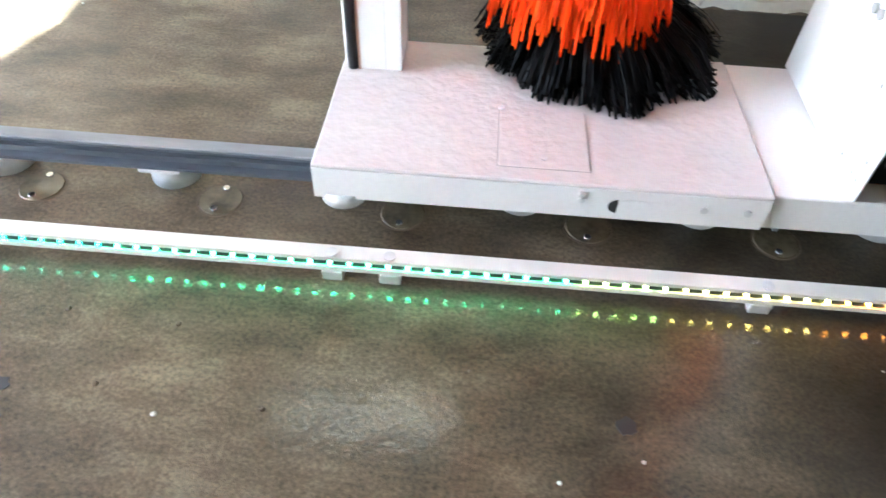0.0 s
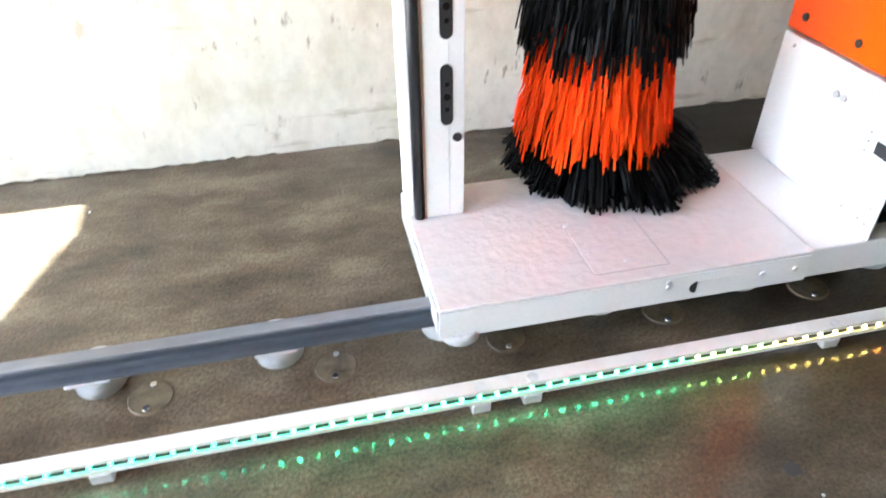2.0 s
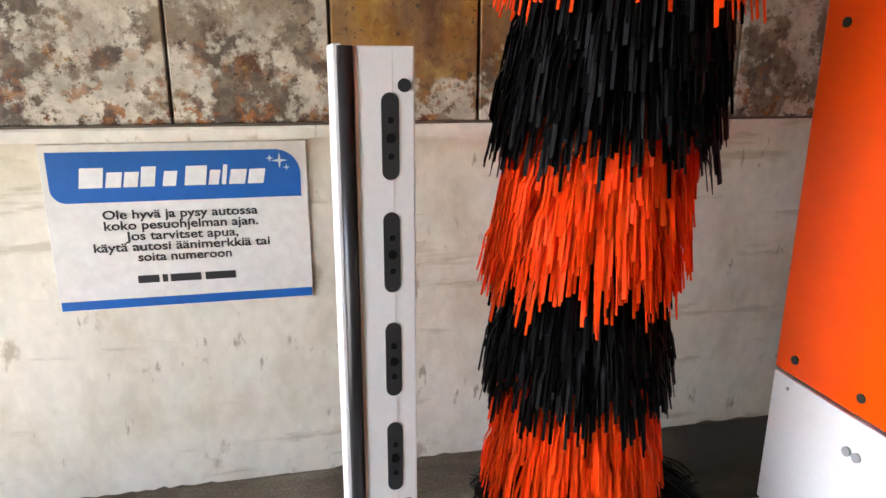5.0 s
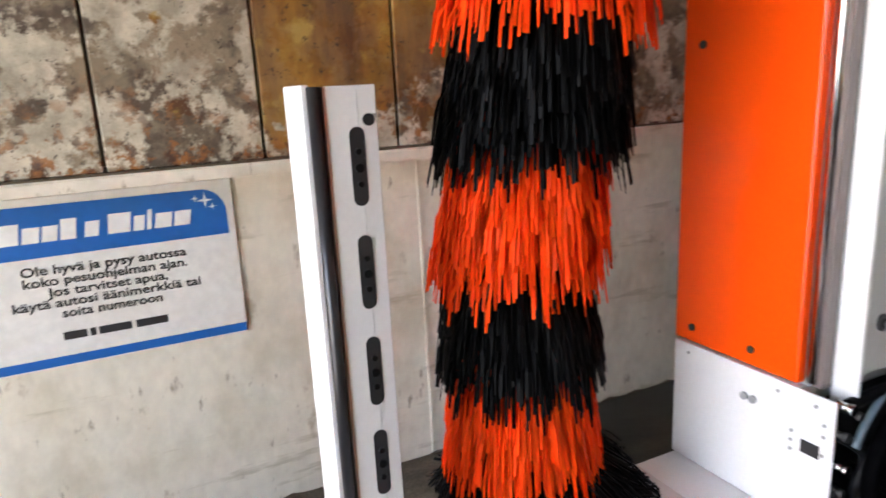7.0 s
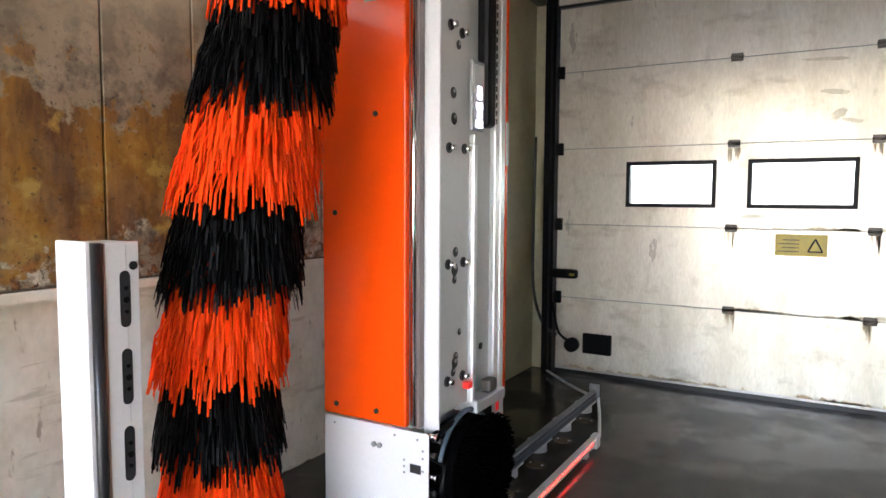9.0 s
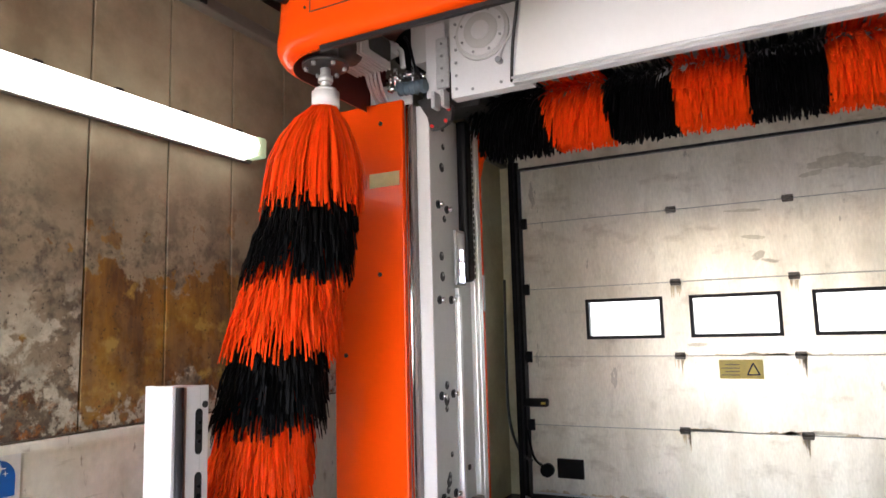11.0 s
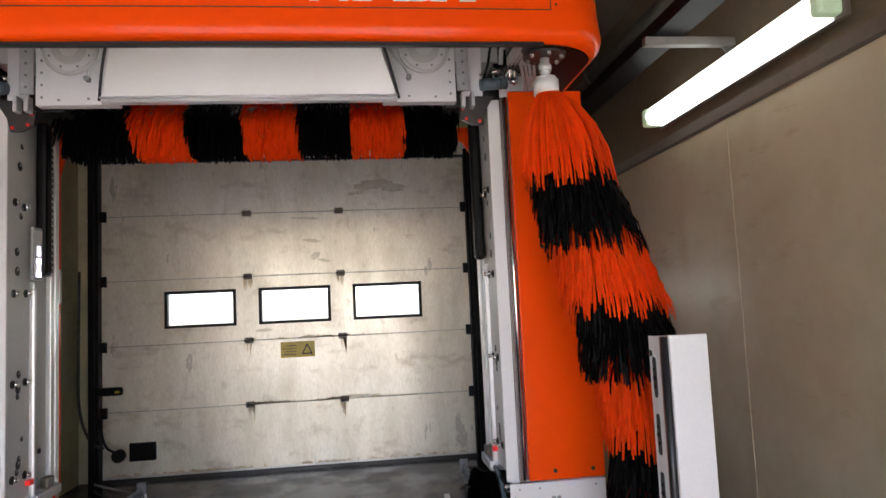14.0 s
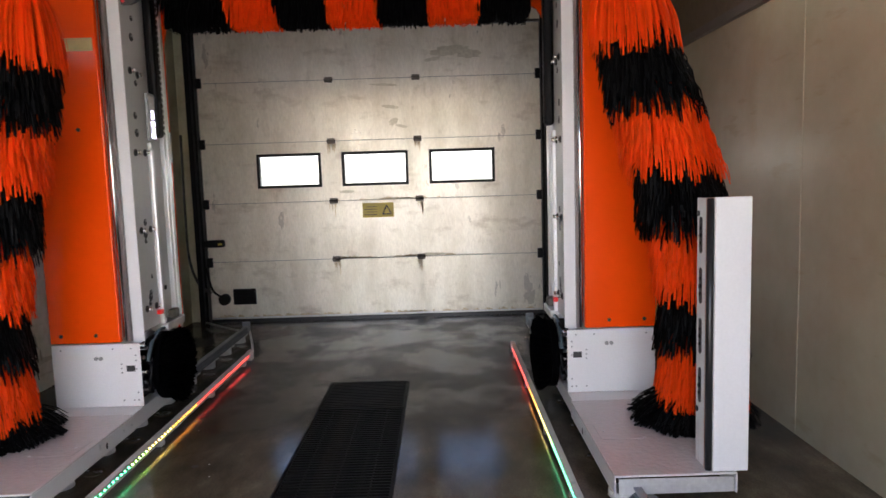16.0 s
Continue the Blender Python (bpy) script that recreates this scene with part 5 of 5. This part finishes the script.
# ---- sign on the left wall ----
sign = thing("wall_sign", (-0.72, WALL_L, 0.62), "white and blue notice board with black writing, on the wall", "sign")
SX0, SX1, SZ0, SZ1, SY = -1.075, -0.372, 0.612, 1.086, WALL_L - 0.008
part("board", B(SX0, SX1, SY, WALL_L - 0.001, SZ0, SZ1, bevel=0.001, seg=1), SIGN_WHITE, sign)
def corner(cx, cz, r, a0):
    return [(cx + r * math.cos(radians(a0 + 10 * k)), cz + r * math.sin(radians(a0 + 10 * k))) for k in range(10)]
top = [(-1.058, 1.065)] + [(-1.058, 0.965)] + corner(-1.018, 0.965, 0.040, 180) + [(-0.392, 0.925)] + corner(-0.462, 0.992, 0.070, 0)
part("header", prism(bmesh.new(), top, "y", SY - 0.0012, SY), BLUE, sign, "blue header with one round corner")
part("footer", B(SX0 + 0.004, SX1 - 0.002, SY - 0.0012, SY, SZ0 + 0.004, SZ0 + 0.030), BLUE, sign, "blue foot band")
def on_sign(x, z):
    return Matrix.Translation((x, SY - 0.0008, z)) @ Matrix.Rotation(radians(90), 4, "X")
for k, (line, w, x) in enumerate((("Ole hyv\u00e4 ja pysy autossa", 0.416, -0.727), ("koko pesuohjelman ajan.", 0.415, -0.727), ("Jos tarvitset apua,", 0.305, -0.727), ("k\u00e4yt\u00e4 autosi \u00e4\u00e4nimerkki\u00e4 tai", 0.478, -0.729), ("soita numeroon", 0.255, -0.727))):
    write_on("writing", text_mesh(line, 0.0355, align="CENTER", width=w, bold=0.0006), INK, sign, on_sign(x, 0.877 - 0.0312 * k))
bm = bmesh.new()
for a, b in ((-0.862, -0.805), (-0.796, -0.782), (-0.774, -0.690), (-0.678, -0.593)):
    box(bm, a, b, SY - 0.002, SY, 0.687, 0.709)
part("bar", bm, INK, sign)
for a, b, h in ((-0.985, -0.925, 0.055), (-0.918, -0.878, 0.042), (-0.872, -0.835, 0.042), (-0.828, -0.790, 0.056), (-0.770, -0.735, 0.042), (-0.712, -0.655, 0.055), (-0.648, -0.620, 0.042), (-0.612, -0.600, 0.056), (-0.592, -0.548, 0.042), (-0.541, -0.497, 0.042)):
    part("mark_shape", prism(bmesh.new(), [(a, 0.966), (b, 0.966), (b + 0.008, 0.966 + h), (a + 0.008, 0.966 + h)], "y", SY - 0.0024, SY - 0.0012), PRINT, sign)
bm = bmesh.new()
for x, z, r in ((-0.449, 1.030, 0.024), (-0.476, 1.037, 0.012), (-0.430, 1.010, 0.011)):
    prism(bm, [(x + (r if k % 2 == 0 else r * 0.22) * math.cos(math.pi / 4 * k), z + (r if k % 2 == 0 else r * 0.22) * math.sin(math.pi / 4 * k)) for k in range(8)], "y", SY - 0.0024, SY - 0.0012)
part("star", bm, PRINT, sign)


# ---- lamps on the walls, pipes under the ceiling ----
def tube_lamp(x0, x1, y, z, s):
    t = thing("tube_lamp", ((x0 + x1) / 2, y, z), "long lit fluorescent lamp in a clear housing on the wall", "lamp", "tube lamps")
    part("housing", B(x0, x1, y + s * 0.045, y + s * 0.075, z - 0.065, z + 0.07, bevel=0.008), PIPE, t, "dark housing rim")
    for k in range(5):
        x = x0 + 0.12 + (x1 - x0 - 0.24) * k / 4
        part("clip", B(x - 0.018, x + 0.018, y + s * 0.01, y + s * 0.06, z + 0.056, z + 0.078, bevel=0.004, seg=1), BLACK, t)
    bm = bmesh.new()
    prism(bm, [(y + s * 0.045, z + 0.055), (y - s * 0.035, z + 0.045), (y - s * 0.06, z), (y - s * 0.035, z - 0.05), (y + s * 0.045, z - 0.06)], "x", x0 + 0.06, x1 - 0.06)
    part("diffuser", bm, TUBE, t, "glowing white diffuser")
    for a, b in ((x0, x0 + 0.06), (x1 - 0.06, x1)):
        part("end_cap", B(a, b, y - s * 0.055, y + s * 0.045, z - 0.055, z + 0.05, bevel=0.015), TUBE_END, t, "clear greenish end cap")
    for x in (x0 + 0.25, x1 - 0.25):
        part("bracket", B(x - 0.02, x + 0.02, y + s * 0.0752, (PANEL_L if s > 0 else WALL_R + 0.012), z - 0.015, z + 0.015), GALV, t)


tube_lamp(-1.02, 0.55, 1.915, 2.425, 1)
tube_lamp(-0.52, 1.08, -2.415, 2.545, -1)
trunk = thing("cable_trunking", (0, 1.9, 3.04), "brown-grey cable trunking under the ceiling", "trunking")
part("lower_duct", B(BACK_X, DOOR_X + 0.058, 1.93, 1.998, 3.04, 3.10, bevel=0.006), PIPE, trunk)
part("upper_duct", B(BACK_X, DOOR_X + 0.058, 1.78, 1.90, 3.26, 3.33, bevel=0.006), PIPE, trunk)
for x in (-3.2, -2.4, -1.6, -0.8, 0.0, 0.8, 1.6, 2.4, 3.2):
    part("hanger", B(x - 0.018, x + 0.018, 1.74, 1.96, 3.331, CEIL), PIPE, trunk)
    part("clip", B(x + 0.16, x + 0.20, 1.915, 1.929, 3.045, 3.095, bevel=0.004), BLACK, trunk, "black clip")
solid("wall_beam", B(BACK_X, 3.97, 1.955, WALL_L, 3.102, 3.25), BROWN_WALL, "dark brown beam above the painted sheets", "beam", kind="structure")
for name, y, z, r in (("pipe", -2.40, 3.12, 0.04),):
    bm = rod(bmesh.new(), (BACK_X, y, z), (DOOR_X + 0.058, y, z), r, n=14)
    for x in (-2.5, -1.0, 0.5, 2.0):
        box(bm, x - 0.02, x + 0.02, y - 0.05, y + 0.05, z + r, CEIL)
        rod(bm, (x - 0.03, y, z), (x + 0.03, y, z), r + 0.012, n=14)
    solid(name, bm, PIPE, "brown-grey pipe hung under the ceiling", "pipe", "ceiling pipes")
tray = thing("cable_tray", (0, -2.2, 2.75), "dark cable tray on wall arms", "cable tray")
part("trough", B(BACK_X, DOOR_X, -2.27, -2.11, 2.748, 2.754), BLACK, tray)
for y in (-2.27, -2.114):
    part("side_lip", B(BACK_X, DOOR_X, y, y + 0.004, 2.7545, 2.815), BLACK, tray)
for k, y in enumerate((-2.24, -2.205, -2.165)):
    part("cable", rod(bmesh.new(), (BACK_X, y, 2.775), (DOOR_X, y, 2.775), 0.016 + 0.003 * (k % 2), n=10), RUBBER if k != 1 else DARK_MAROON, tray, "loose cable")
for x in (-2.4, -1.03, 0.34):
    bm = box(bmesh.new(), x - 0.022, x + 0.022, WALL_R + 0.012, -2.07, 2.705, 2.747, bevel=0.003, seg=1)
    prism(bm, [(WALL_R + 0.012, 2.61), (WALL_R + 0.012, 2.704), (WALL_R + 0.08, 2.704)], "x", x - 0.004, x + 0.004)
    solid("support_arm", bm, mat("dusty_arm_steel", (0.26, 0.25, 0.23), 0.5, 0.3, spots=(0.15, 0.14, 0.12), amount=0.6) if x == -2.4 else bpy.data.materials["dusty_arm_steel"], "pale steel support arm on the wall", "bracket", "tray arms")
run = thing("supply_hose", (0.35, 0, 3.18), "thick grey supply hose across above the portal", "hose")
bm = rod(bmesh.new(), (0.35, -2.2, 3.20), (0.35, 1.36, 3.20), 0.06, n=20)
for k in range(60):
    rod(bm, (0.35, 1.34 - 0.05 * k, 3.20), (0.35, 1.325 - 0.05 * k, 3.20), 0.064, n=20, caps=False)
part("corrugated_pipe", bm, PIPE, run)
part("collar", rod(rod(bmesh.new(), (0.35, 1.36, 3.20), (0.35, 1.40, 3.20), 0.085, n=20), (0.35, 1.42, 3.20), (0.35, 1.46, 3.20), 0.085, n=20), BLACK, run, "black hose collar")
part("joint_box", B(0.27, 0.43, 1.462, 1.60, 3.12, 3.30, bevel=0.02), PIPE, run, "dark junction box")
for k, end in enumerate(((0.9, 1.75, 3.42), (-0.2, 1.72, 3.43))):
    bm = hose(bmesh.new(), [(0.35, 1.58, 3.28), (0.35 + (end[0] - 0.35) * 0.4, 1.66, 3.34), (0.35 + (end[0] - 0.35) * 0.7, 1.70, 3.38), end], 0.006)
    part("cable", bm, RUBBER, run, "thin dark cable")

# ---- small marks on the floor ----
def blot(x, y, r, seed):
    rng = random.Random(seed)
    bm = bmesh.new()
    prism(bm, [(x + r * rng.uniform(0.75, 1.1) * math.cos(math.pi * k / 6), y + r * rng.uniform(0.75, 1.1) * math.sin(math.pi * k / 6)) for k in range(12)], "z", 0.0003, 0.0016)
    solid("dark_spot", bm, INK, "small dark spot on the concrete floor", "stain", "floor spots")


rng = random.Random(21)
for k in range(26):
    x, y, r = rng.uniform(-1.9, 0.9), rng.choice((rng.uniform(0.5, 0.85), rng.uniform(1.25, 2.2))), rng.uniform(0.002, 0.007)
    bm = rod(bmesh.new(), (x, y, 0), (x, y, r * 0.5), r, r * 0.6, n=6)
    solid("grit", bm, DIRT if k % 3 else FOOT, "small grain of grit on the wet floor", "grit", "floor grit")
blot(0.300, 0.647, 0.020, 1), blot(-0.839, 0.625, 0.018, 2)
# the scrap's red brightness is partly added emission
bm = rod(bmesh.new(), (-1.02, 1.31, 0.0), (-1.02, 1.31, 0.008), 0.012, 0.007, n=8)
solid("red_scrap", bm, RED, "small red plastic scrap on the floor, given a faint glow", "scrap")
